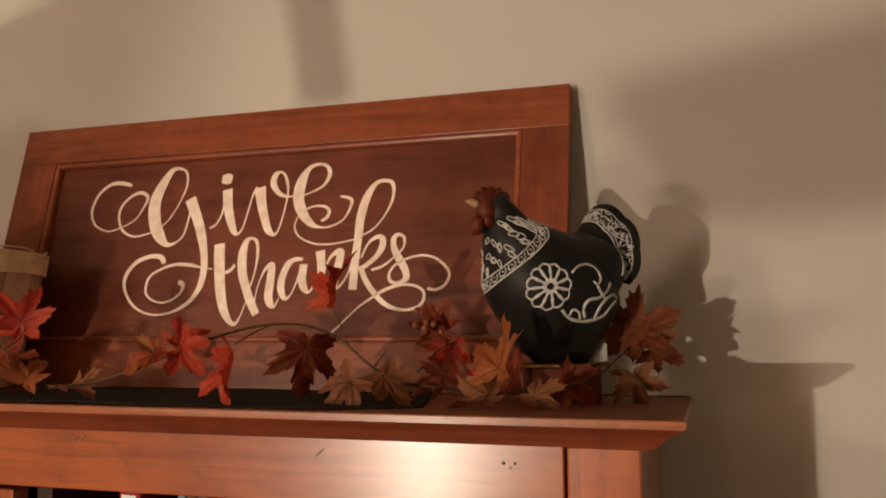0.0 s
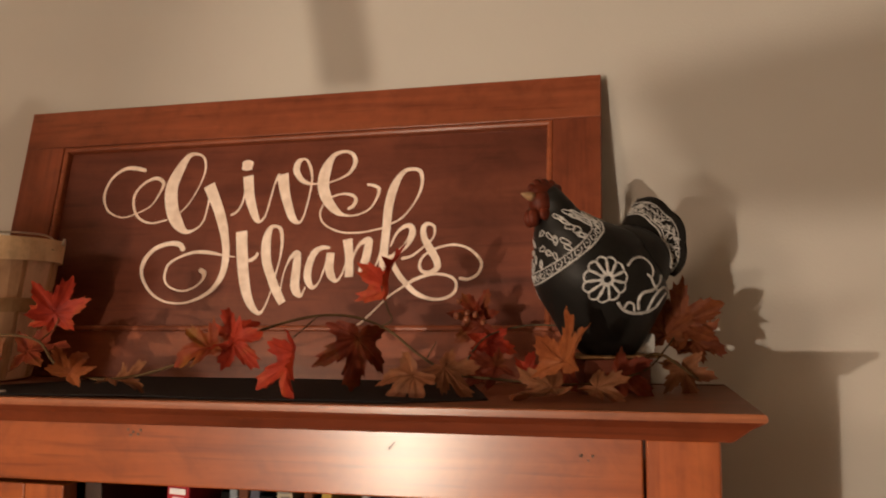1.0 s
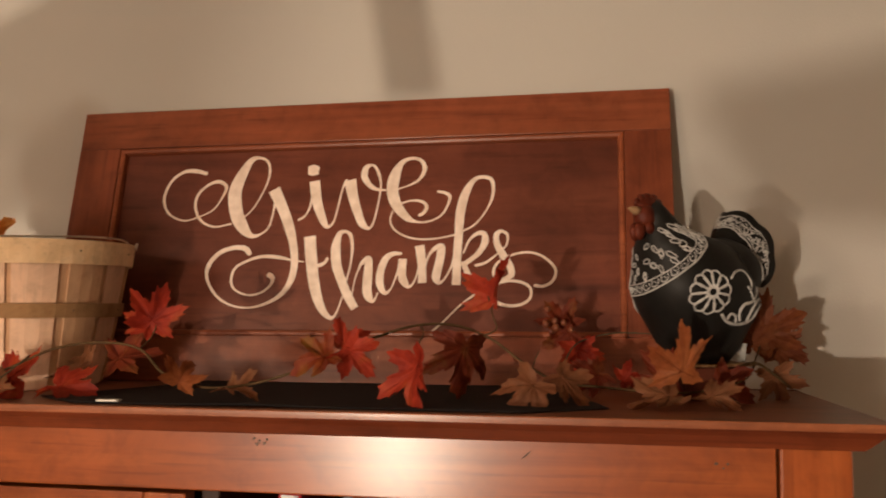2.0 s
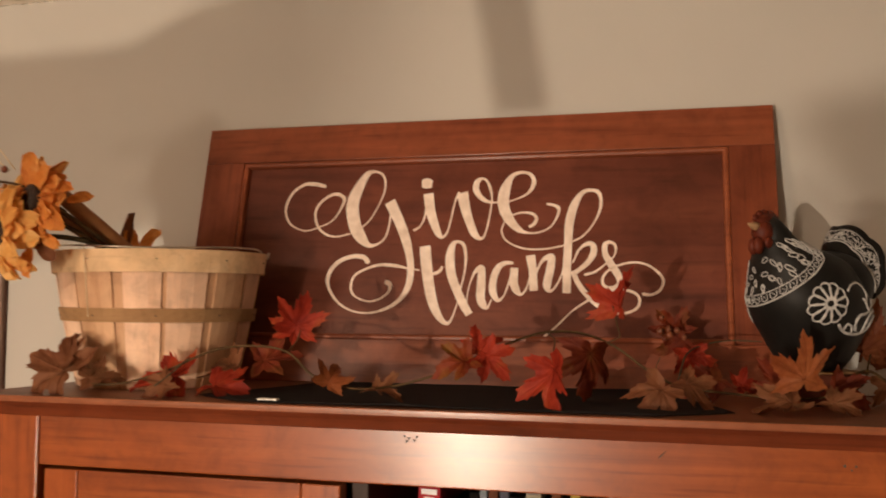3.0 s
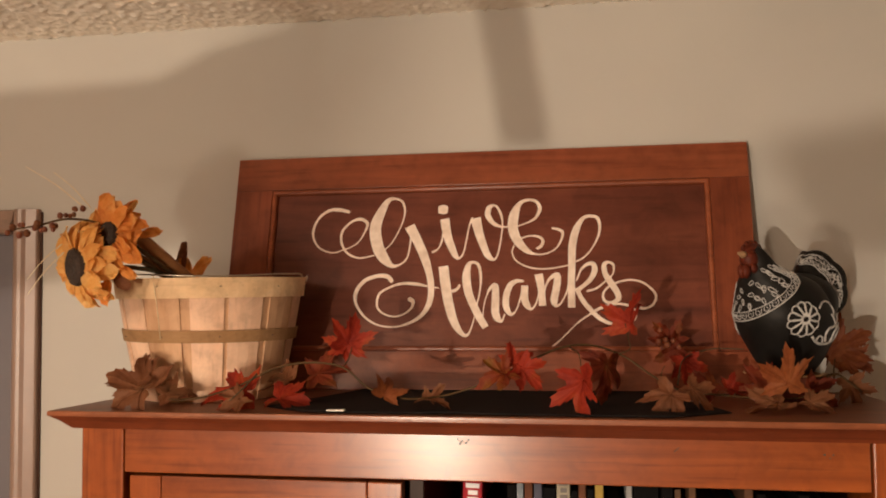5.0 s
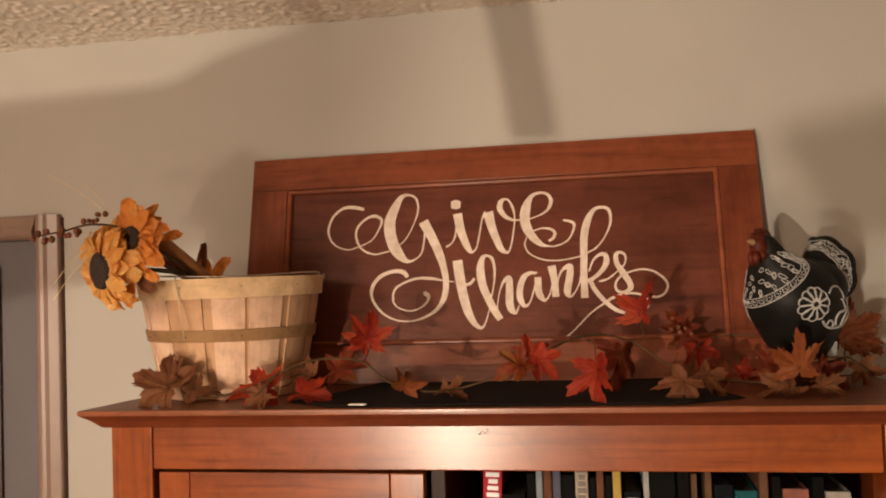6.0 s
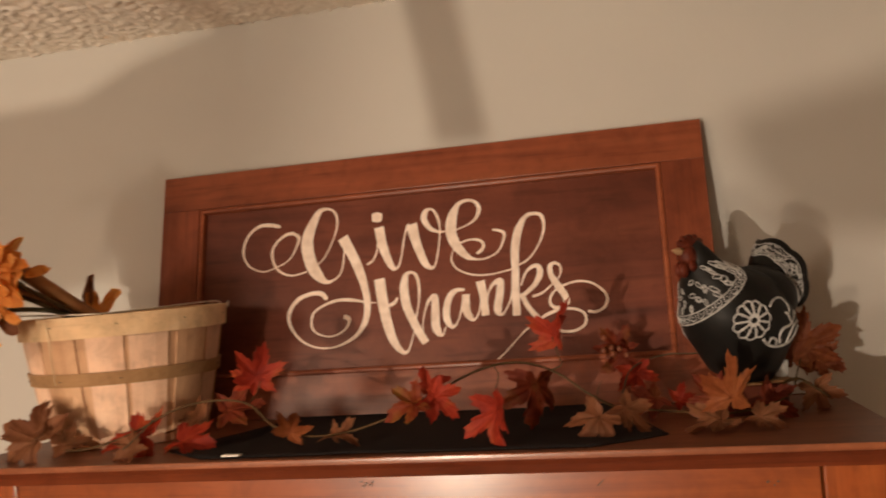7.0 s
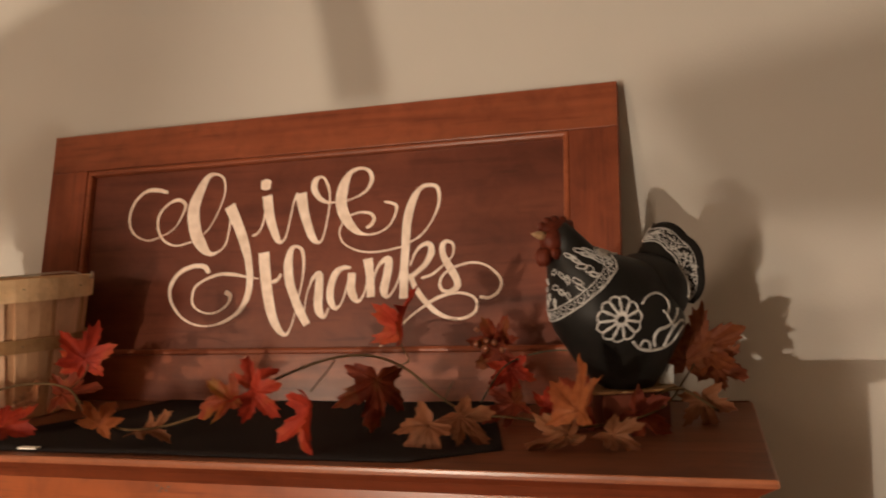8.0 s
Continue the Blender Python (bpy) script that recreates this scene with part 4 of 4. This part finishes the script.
def maple(size, curl, cup, seed):
    """A five-lobed, toothed silk leaf that lies along +y, facing +z, creased along its ribs, curled and crumpled."""
    rnd = random.Random(seed)
    corners = [(a, r) for a, r in HALF] + [(360 - a, r) for a, r in HALF[-2:0:-1]]
    bend = {a: rnd.uniform(-0.35, 0.45) for a in LOBES}
    w = rnd.uniform(0.85, 1.08)

    def height(x, y):
        r = math.hypot(x, y)
        a = math.degrees(math.atan2(x, y))
        rib = min(LOBES, key=lambda q: abs(a - q))
        off = min(1.0, abs(a - rib) / 27)
        z = -curl * (y * abs(y)) * 0.45 + cup * x * x * 0.9 - bend[rib] * (1 - off) * r * r * 0.5
        z += 0.10 * r * off + 0.03 * math.sin(a * 0.21 + seed) * r
        return z + 0.24 * noise.noise(Vector((x * 1.7 + seed, y * 1.7, seed * 0.37))) + 0.09 * r * noise.noise(Vector((x * 5 - seed, y * 5, 2.1)))
    outline = []
    for (a, r), (a2, r2) in zip(corners, corners[1:] + [(360.0, corners[0][1])]):
        outline += [(a, r * rnd.uniform(0.95, 1.05)), (a * 0.5 + a2 * 0.5, (r + r2) / 2 * rnd.uniform(0.94, 1.03))]
    bm = bmesh.new()
    centre = bm.verts.new((0, 0, height(0, 0)))
    rings = []
    for k in (0.3, 0.62, 1.0):
        ring = []
        for a, r in outline:
            r = k * (r if k == 1.0 else 0.75 * r + 0.25 * min(r, 0.5))
            x, y = math.sin(radians(a)) * r * w, math.cos(radians(a)) * r
            ring.append(bm.verts.new((x, y, height(x, y))))
        rings.append(ring)
    n = len(outline)
    for k in range(n):
        j = (k + 1) % n
        bm.faces.new((centre, rings[0][k], rings[0][j]))
        for p, q in zip(rings, rings[1:]):
            bm.faces.new((p[k], q[k], q[j], p[j]))
    bmesh.ops.scale(bm, vec=(size / 1.9,) * 3, verts=bm.verts)
    # ribs
    for a in LOBES:
        pts = []
        for k in np.linspace(0.0, 1.0, 6):
            r = k * (0.85 if a == 0 else 0.72 if abs(a) < 60 else 0.5)
            x, y = math.sin(radians(a)) * r * w, math.cos(radians(a)) * r
            pts.append(Vector((x, y, height(x, y) + 0.012)) * size / 1.9)
        join(bm, tube(pts, size * 0.007, size * 0.003, 5, 1))
    return bm


def leaf_pose(place, tip, yaw=0.0, pitch=0.0):
    """Facing the room (yaw to the right, pitch upward, degrees), with the tip turned tip degrees from the right, counter-clockwise."""
    y, p = radians(yaw), radians(pitch)
    n = Vector((math.sin(y) * math.cos(p), -math.cos(y) * math.cos(p), math.sin(p)))
    right = Vector((0, 0, 1)).cross(n)
    right = Vector((1, 0, 0)) if right.length < 1e-3 else right.normalized()
    up = n.cross(right)
    t = right * math.cos(radians(tip)) + up * math.sin(radians(tip))
    x = t.cross(n)
    m = Matrix((x, t, n)).transposed().to_4x4()
    m.translation = Vector(place)
    return m


garland = thing("leaf_garland", "garland of red and orange silk maple leaves on the cabinet", "garland")


def leaf(place, size, tip, yaw, pitch, mat, label, curl=0.5, cup=0.4, seed=1):
    ob = part("leaf", maple(size, curl, cup, seed), mat, garland, label, True)
    ob.matrix_local = leaf_pose(place, tip, yaw, pitch)
    return ob


Z = TOP - 0.002
leaf((-0.396, -0.392, Z + 0.030), 0.132, 166, -10, 32, BROWN, "large brown silk maple leaf", 0.4, -0.6, 1)
leaf((-0.408, -0.372, Z + 0.034), 0.085, 112, -20, 25, BROWN, "brown silk maple leaf", 0.7, 0.6, 21)
leaf((-0.366, -0.382, Z + 0.018), 0.078, 25, 15, 55, BROWN, "brown silk maple leaf", 0.9, 0.7, 22)
leaf((-0.268, -0.364, Z + 0.018), 0.116, 186, 0, 50, RED, "red silk leaf lying flat", 0.4, 0.3, 2)
leaf((-0.262, -0.392, Z + 0.016), 0.065, 220, 10, 50, BROWN, "brown silk leaf lying flat", 0.7, 0.5, 23)
leaf((-0.225, -0.350, Z + 0.012), 0.085, 350, 10, 68, RED, "red silk leaf lying flat", 0.6, 0.5, 24)
leaf((-0.195, -0.290, Z + 0.036), 0.095, 15, 0, 38, DARK_RED, "dark red silk leaf", 0.7, 0.6, 3)
leaf((-0.235, -0.300, Z + 0.030), 0.080, 170, -20, 45, BROWN, "brown silk leaf", 0.6, 0.6, 25)
leaf((-0.146, -0.308, Z + 0.078), 0.086, 72, 28, 8, RED, "bright red silk maple leaf standing up", 0.6, 0.8, 4)
leaf((-0.152, -0.302, Z + 0.074), 0.060, 150, 30, 10, RED, "bright red silk maple leaf standing up", 0.8, 0.8, 34)
leaf((-0.082, -0.368, Z + 0.020), 0.056, 60, 30, 15, ORANGE, "small curled orange leaf", 1.2, 1.4, 5)
leaf((-0.030, -0.365, Z + 0.014), 0.062, 350, 0, 70, BROWN, "olive brown leaf lying flat", 0.7, 0.6, 26)
leaf((0.068, -0.362, Z + 0.046), 0.070, 195, 18, 38, MIXED, "red and yellow-green silk leaf", 0.9, 0.8, 6)
leaf((0.088, -0.352, Z + 0.050), 0.064, 320, 5, 25, RED, "red and yellow-green silk leaf", 0.9, 0.9, 27)
leaf((0.078, -0.340, Z + 0.056), 0.056, 50, -10, 30, RED, "red silk leaf", 0.9, 0.8, 35)
leaf((0.158, -0.385, Z + 0.042), 0.104, 282, -52, 8, RED, "bright red silk maple leaf hanging down", 0.5, 0.5, 7)
leaf((0.192, -0.290, Z + 0.052), 0.104, 262, 34, 8, DARK_RED, "dark red silk leaf hanging from the stem", 0.5, -1.3, 8)
leaf((0.222, -0.292, Z + 0.102), 0.092, 92, -50, 4, RED, "bright red silk leaf standing up", 0.7, 1.0, 9)
leaf((0.284, -0.150, Z + 0.072), 0.070, 120, 10, 10, DARK_RED, "dark red curled silk leaf", 1.0, 1.0, 10)
leaf((0.290, -0.158, Z + 0.062), 0.066, 210, 20, 10, DARK_RED, "dark red curled silk leaf", 1.0, 0.9, 36)
leaf((0.302, -0.170, Z + 0.046), 0.070, 280, 10, 10, RED, "red silk leaf", 1.0, 0.9, 11)
leaf((0.266, -0.352, Z + 0.022), 0.082, 232, 5, 32, TAN, "tan and orange silk maple leaf", 0.7, -0.7, 12)
leaf((0.290, -0.332, Z + 0.024), 0.074, 312, 22, 38, TAN, "tan and olive silk maple leaf", 0.7, 0.6, 28)
leaf((0.352, -0.232, Z + 0.016), 0.050, 20, 0, 30, RED, "small red curled leaf", 1.2, 1.2, 13)
leaf((0.325, -0.250, Z + 0.020), 0.072, 200, 10, 45, DARK_RED, "dark red leaf lying flat", 0.7, 0.6, 29)
leaf((0.402, -0.340, Z + 0.034), 0.096, 101, -48, 14, ORANGE, "large orange silk maple leaf standing up", 0.4, 0.6, 14)
leaf((0.428, -0.330, Z + 0.012), 0.070, 335, -10, 60, BROWN, "brown leaf lying flat", 0.6, 0.6, 15)
leaf((0.390, -0.335, Z + 0.011), 0.085, 200, 0, 68, BROWN, "olive leaf lying flat", 0.6, 0.5, 30)
leaf((0.504, -0.165, Z + 0.064), 0.100, 30, -15, 15, RUST, "rusty brown silk maple leaf", 0.7, 0.8, 16)
leaf((0.488, -0.170, Z + 0.052), 0.090, 85, 20, 5, RUST, "brown silk maple leaf", 0.7, 0.8, 31)
leaf((0.520, -0.160, Z + 0.046), 0.066, 345, -10, 25, RUST, "rusty orange silk leaf", 0.9, 0.7, 32)
leaf((0.505, -0.212, Z + 0.020), 0.070, 285, 10, 20, BROWN, "brown silk leaf", 0.9, 0.8, 17)
leaf((0.445, -0.262, Z + 0.016), 0.075, 330, 0, 30, DARK_RED, "dark red leaf beside the block", 0.7, 0.6, 18)
leaf((0.395, -0.255, Z + 0.020), 0.080, 190, -10, 25, DARK_RED, "dark red leaf beside the block", 0.7, 0.6, 19)


def vine(points, r0, r1, mat=STEM):
    return part("stem", tube(points, r0 * 0.85, r1 * 0.85, 7, 6), mat, garland, smooth=True)


vine([(-0.37, -0.385, Z + 0.012), (-0.325, -0.385, Z + 0.014), (-0.275, -0.375, Z + 0.028), (-0.23, -0.355, Z + 0.050), (-0.19, -0.335, Z + 0.056), (-0.145, -0.335, Z + 0.050), (-0.105, -0.355, Z + 0.026), (-0.06, -0.36, Z + 0.014), (-0.01, -0.36, Z + 0.018), (0.04, -0.355, Z + 0.032)], 0.0016, 0.0016)
vine([(0.04, -0.355, Z + 0.032), (0.09, -0.33, Z + 0.056), (0.135, -0.29, Z + 0.073), (0.175, -0.265, Z + 0.074), (0.215, -0.265, Z + 0.060), (0.25, -0.275, Z + 0.036), (0.285, -0.28, Z + 0.018), (0.33, -0.27, Z + 0.012), (0.39, -0.30, Z + 0.010)], 0.0017, 0.0016)
vine([(0.205, -0.265, Z + 0.062), (0.222, -0.275, Z + 0.070), (0.220, -0.285, Z + 0.084), (0.216, -0.290, Z + 0.104)], 0.0011, 0.0009)
vine([(0.145, -0.285, Z + 0.073), (0.157, -0.33, Z + 0.068), (0.160, -0.375, Z + 0.056)], 0.0010, 0.0008)
vine([(-0.25, -0.365, Z + 0.044), (-0.262, -0.385, Z + 0.026), (-0.272, -0.40, Z + 0.014)], 0.0011, 0.0009, STEM_GREEN)
vine([(-0.145, -0.333, Z + 0.050), (-0.142, -0.315, Z + 0.062), (-0.140, -0.307, Z + 0.078)], 0.0010, 0.0008)
vine([(0.285, -0.235, Z + 0.020), (0.30, -0.18, Z + 0.050), (0.34, -0.155, Z + 0.062), (0.385, -0.155, Z + 0.062)], 0.0012, 0.0010, STEM_GREEN)
vine([(0.46, -0.25, Z + 0.030), (0.482, -0.235, Z + 0.036), (0.500, -0.225, Z + 0.026), (0.520, -0.215, Z + 0.010)], 0.0020, 0.0016)
vine([(0.39, -0.30, Z + 0.010), (0.43, -0.285, Z + 0.012), (0.47, -0.26, Z + 0.022), (0.49, -0.20, Z + 0.040), (0.50, -0.17, Z + 0.052)], 0.0014, 0.0010)
vine([(0.26, -0.28, Z + 0.032), (0.262, -0.27, Z + 0.040), (0.266, -0.265, Z + 0.048)], 0.0009, 0.0006)
rng = random.Random(8)
for k in range(9):
    p = (0.282 + rng.uniform(-0.016, 0.016), -0.168 + rng.uniform(-0.012, 0.006), Z + 0.078 + rng.uniform(-0.016, 0.012))
    part("berry", ball(rng.uniform(0.0030, 0.0042), p, (1, 1, 1.1), 0.05, 2, k), BERRY, garland, "small dark red berry", True)

# ---- sunflowers and dried picks in the basket ----
bouquet = thing("sunflower_bouquet", "silk sunflowers with berries and dried sticks in the basket", "flowers")


def petal(size, width, seed, ragged=0.0):
    rnd = random.Random(seed)
    bm = bmesh.new()
    rows = []
    droop = rnd.uniform(0.1, 0.35)
    for u, w in ((0.0, 0.35), (0.2, 0.75), (0.45, 1.0), (0.7, 0.98), (0.88, 0.75), (1.0, 0.22)):
        rows.append([bm.verts.new((s * w * width / 2, u * size, size * (-droop * u * u + 0.10 * abs(s) * w + rnd.uniform(-0.02, 0.02) + ragged * u * rnd.uniform(-0.25, 0.25)))) for s in (-1, -0.4, 0.4, 1)])
        for v in rows[-1]:
            v.co.y += ragged * size * u * rnd.uniform(-0.3, 0.15)
    for a, b in zip(rows, rows[1:]):
        for k in range(3):
            bm.faces.new((a[k], a[k + 1], b[k + 1], b[k]))
    return bm


def sunflower(place, tip, yaw, pitch, disc, size, count, mat, seed, shut=0):
    bm = lathe([(disc * 0.9, -0.006), (disc, -0.001), (disc * 0.93, 0.004), (disc * 0.6, 0.008), (disc * 0.3, 0.006), (0.001, 0.004)], 28)
    for v in bm.verts:
        v.co *= 1 + 0.06 * noise.noise(v.co * 260)
    head = part("flower_head", bm, DISC, bouquet, "dark brown sunflower disc")
    head.matrix_local = leaf_pose(place, tip, yaw, pitch)
    rnd = random.Random(seed)
    for row, (k0, lift) in enumerate(((0.0, 0.0), (0.5, -10), (0.25, 8))):
        for k in range(count):
            p = part("petal", petal(size * rnd.uniform(0.72, 1.12) * (0.85 if row == 2 else 1), size * rnd.uniform(0.44, 0.66), seed * 50 + row * 30 + k, 0.22), mat, head, "orange-yellow silk petal")
            a = 360 * (k + k0 + rnd.uniform(-0.15, 0.15)) / count
            p.matrix_local = pose(0, 0, -0.002 - 0.002 * row, 0, 0, a) @ pose(0, disc * 0.75, 0, -4 + lift + shut * (1 - 0.5 * row) + rnd.uniform(-18, 18), rnd.uniform(-24, 24), 0)
    return head


F1 = (-0.482, -0.402, 2.000)
sunflower(F1, 250, -34, -6, 0.025, 0.044, 13, PETAL, 1)
sunflower((-0.440, -0.396, 2.042), 250, -24, 6, 0.017, 0.042, 14, PETAL_ORANGE, 2, 6)
sunflower((-0.468, -0.376, 2.040), 200, -25, 34, 0.009, 0.034, 14, PETAL, 3, 40)
for pts, r0, r1, mat, name in (
        ([(-0.470, -0.385, 1.996), (-0.430, -0.350, 2.000), (-0.400, -0.300, 1.985), (-0.375, -0.24, 1.93), (-0.37, -0.22, 1.83)], 0.0032, 0.003, STEM_GREEN, "flower_stem"),
        ([(-0.430, -0.375, 2.036), (-0.405, -0.330, 2.006), (-0.375, -0.26, 1.95), (-0.36, -0.20, 1.83)], 0.003, 0.003, STEM, "flower_stem"),
        ([(-0.455, -0.370, 2.026), (-0.415, -0.325, 2.000), (-0.385, -0.25, 1.94), (-0.38, -0.20, 1.83)], 0.0028, 0.003, STEM, "flower_stem"),
        ([(-0.446, -0.372, 2.068), (-0.402, -0.305, 2.006), (-0.360, -0.235, 1.945)], 0.0095, 0.0095, BARK, "cinnamon_stick"),
        ([(-0.444, -0.350, 2.026), (-0.408, -0.30, 1.988), (-0.37, -0.24, 1.93)], 0.006, 0.006, BARK, "cinnamon_stick")):
    part(name, tube(pts, r0, r1, 10, 5), mat, bouquet, smooth=True)
TWIG = [(-0.575, -0.405, 2.050), (-0.535, -0.405, 2.055), (-0.495, -0.40, 2.063), (-0.455, -0.385, 2.056), (-0.425, -0.355, 2.03)]
part("twig", tube(TWIG, 0.0010, 0.0018, 6, 5), STEM, bouquet, smooth=True)
for c, count, spread in (((-0.560, -0.408, 2.050), 9, 0.014), ((-0.527, -0.408, 2.054), 6, 0.012), ((-0.484, -0.408, 2.068), 8, 0.013), ((-0.510, -0.405, 2.052), 3, 0.008)):
    for k in range(count):
        p = (c[0] + rng.uniform(-spread, spread), c[1] + rng.uniform(-spread, spread) * 0.7, c[2] + rng.uniform(-spread, spread) * 0.6)
        part("berry", ball(rng.uniform(0.0028, 0.0046), p, (1, 1, 1.15), 0.05, 2, k + c[0]), BERRY if k % 3 else BROWN, bouquet, smooth=True)
for a, b in (((-0.470, -0.398, 2.075), (-0.560, -0.395, 2.134)), ((-0.468, -0.392, 2.078), (-0.530, -0.380, 2.128)), ((-0.500, -0.405, 2.03), (-0.545, -0.41, 1.985)), ((-0.402, -0.352, 1.990), (-0.384, -0.364, 1.905)), ((-0.500, -0.40, 2.02), (-0.552, -0.40, 1.965))):
    part("bristle", tube([a, ((a[0] + b[0]) / 2, (a[1] + b[1]) / 2, (a[2] + b[2]) / 2 + 0.004), b], 0.0009, 0.0005, 5, 4), WHEAT, bouquet, "thin pale dried bristle")
for place, size, tip, yaw, mat in (((-0.414, -0.250, 1.980), 0.066, 86, 10, BROWN), ((-0.398, -0.245, 1.980), 0.046, 64, 0, PETAL_ORANGE), ((-0.402, -0.252, 1.976), 0.046, 96, 30, PETAL_ORANGE)):
    p = part("dried_leaf", petal(size, size * (0.22 if mat is BROWN else 0.40), int(size * 1000), 0.35), mat, bouquet, "orange dried leaf")
    p.matrix_local = leaf_pose(place, tip, yaw, 5)
for k, (place, tip, yaw) in enumerate((((-0.408, -0.375, 2.040), 20, 20), ((-0.425, -0.395, 2.000), 330, -10), ((-0.440, -0.395, 1.985), 260, 25), ((-0.450, -0.392, 1.980), 280, 10), ((-0.432, -0.37, 2.065), 70, 0), ((-0.448, -0.38, 2.068), 100, -20))):
    p = part("loose_petal", petal(0.030, 0.014, 70 + k, 0.35), PETAL_ORANGE if k < 4 else PETAL, bouquet, "orange silk petal")
    p.matrix_local = leaf_pose(place, tip, yaw, 10)
for k, place in enumerate(((-0.452, -0.392, 1.990), (-0.438, -0.385, 1.994))):
    p = part("sepal", petal(0.030, 0.018, 90 + k), BROWN, bouquet, "brown dried sepal")
    p.matrix_local = leaf_pose(place, 10 - 60 * k, 10, 0)

# ---- lamps and unseen shadow boards behind the viewer ----
lamp = thing("floor_lamp", "brass floor lamp with an added flap that shapes a shadow", "floor lamp", m=pose(LAMP.x, LAMP.y, 0))
part("base", lathe([(0.15, 0.0), (0.15, 0.012), (0.05, 0.03), (0.014, 0.045)], 32), BRASS, lamp, smooth=True)
part("pole", tube([(0, 0, 0.03), (0, 0, 1.52)], 0.011, 0.009, 12), BRASS, lamp, smooth=True)
part("socket", lathe([(0.012, 1.515), (0.02, 1.525), (0.02, 1.575), (0.012, 1.585)], 20), BRASS, lamp, smooth=True)
# added flap near the light, shaped to blur one wall shadow's edge
bm = bmesh.new()
flap = [(0.0367, 0.0783), (0.0233, 0.0283), (0.0042, 0.0242), (0.0042, 0.0492), (0.0208, 0.0783)]
near = [bm.verts.new((px, 0.25, LAMP.z + pz)) for px, pz in flap]
far = [bm.verts.new((px, 0.252, LAMP.z + pz)) for px, pz in flap]
bm.faces.new(near)
bm.faces.new(far[::-1])
for k in range(5):
    bm.faces.new((near[k], near[(k + 1) % 5], far[(k + 1) % 5], far[k]))
part("shadow_flap", bm, BRASS, lamp, "small added flap that softens the wall shadow's edge")
part("flap_arm", tube([(0.012, 0.251, LAMP.z + 0.027), (0.006, 0.12, LAMP.z - 0.06), (0, 0.012, LAMP.z - 0.10)], 0.002, 0.003, 8), BRASS, lamp, smooth=True)
shade_lamp = thing("table_lamp", "turned brass table lamp on a dark wooden stand", "table lamp", m=pose(TABLE_LAMP.x, TABLE_LAMP.y, 0))
part("stand", box(-0.22, 0.22, -0.22, 0.22, 0.0, 0.70, 0.004), DARK_WOOD, shade_lamp)
part("foot", lathe([(0.07, 0.701), (0.075, 0.72), (0.05, 0.80), (0.03, 0.90), (0.012, 1.10), (0.010, 1.18)], 28), BRASS, shade_lamp, smooth=True)

# canopy made up to carry the added fill light
fill_lamp = thing("fill_lamp_mount", "brass canopy added for an unseen fill light", "ceiling lamp", m=pose(FILL_LAMP.x, FILL_LAMP.y, 0))
part("stem", tube([(0, 0, 2.412), (0, 0, 2.439)], 0.006, 0.006, 8), BRASS, fill_lamp, smooth=True)
part("canopy", lathe([(0.05, 2.425), (0.045, 2.432), (0.02, 2.436)], 24), BRASS, fill_lamp, smooth=True)

# fan: unseen flat boards added to throw soft shadow bands on the wall
fan = thing("wall_shadow_boards", "unseen boards added to throw soft shadow bands on the wall", "ceiling fan")


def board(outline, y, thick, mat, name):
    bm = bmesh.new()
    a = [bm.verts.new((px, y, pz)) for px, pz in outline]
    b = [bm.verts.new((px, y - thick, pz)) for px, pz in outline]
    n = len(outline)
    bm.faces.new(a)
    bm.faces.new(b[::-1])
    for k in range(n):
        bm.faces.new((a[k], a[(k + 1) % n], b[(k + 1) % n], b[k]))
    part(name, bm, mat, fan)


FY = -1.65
board([(-0.343, 2.44), (-0.309, 2.44), (-0.2264, 1.905), (-0.2604, 1.905)], FY, 0.012, BRASS, "shadow_strip")
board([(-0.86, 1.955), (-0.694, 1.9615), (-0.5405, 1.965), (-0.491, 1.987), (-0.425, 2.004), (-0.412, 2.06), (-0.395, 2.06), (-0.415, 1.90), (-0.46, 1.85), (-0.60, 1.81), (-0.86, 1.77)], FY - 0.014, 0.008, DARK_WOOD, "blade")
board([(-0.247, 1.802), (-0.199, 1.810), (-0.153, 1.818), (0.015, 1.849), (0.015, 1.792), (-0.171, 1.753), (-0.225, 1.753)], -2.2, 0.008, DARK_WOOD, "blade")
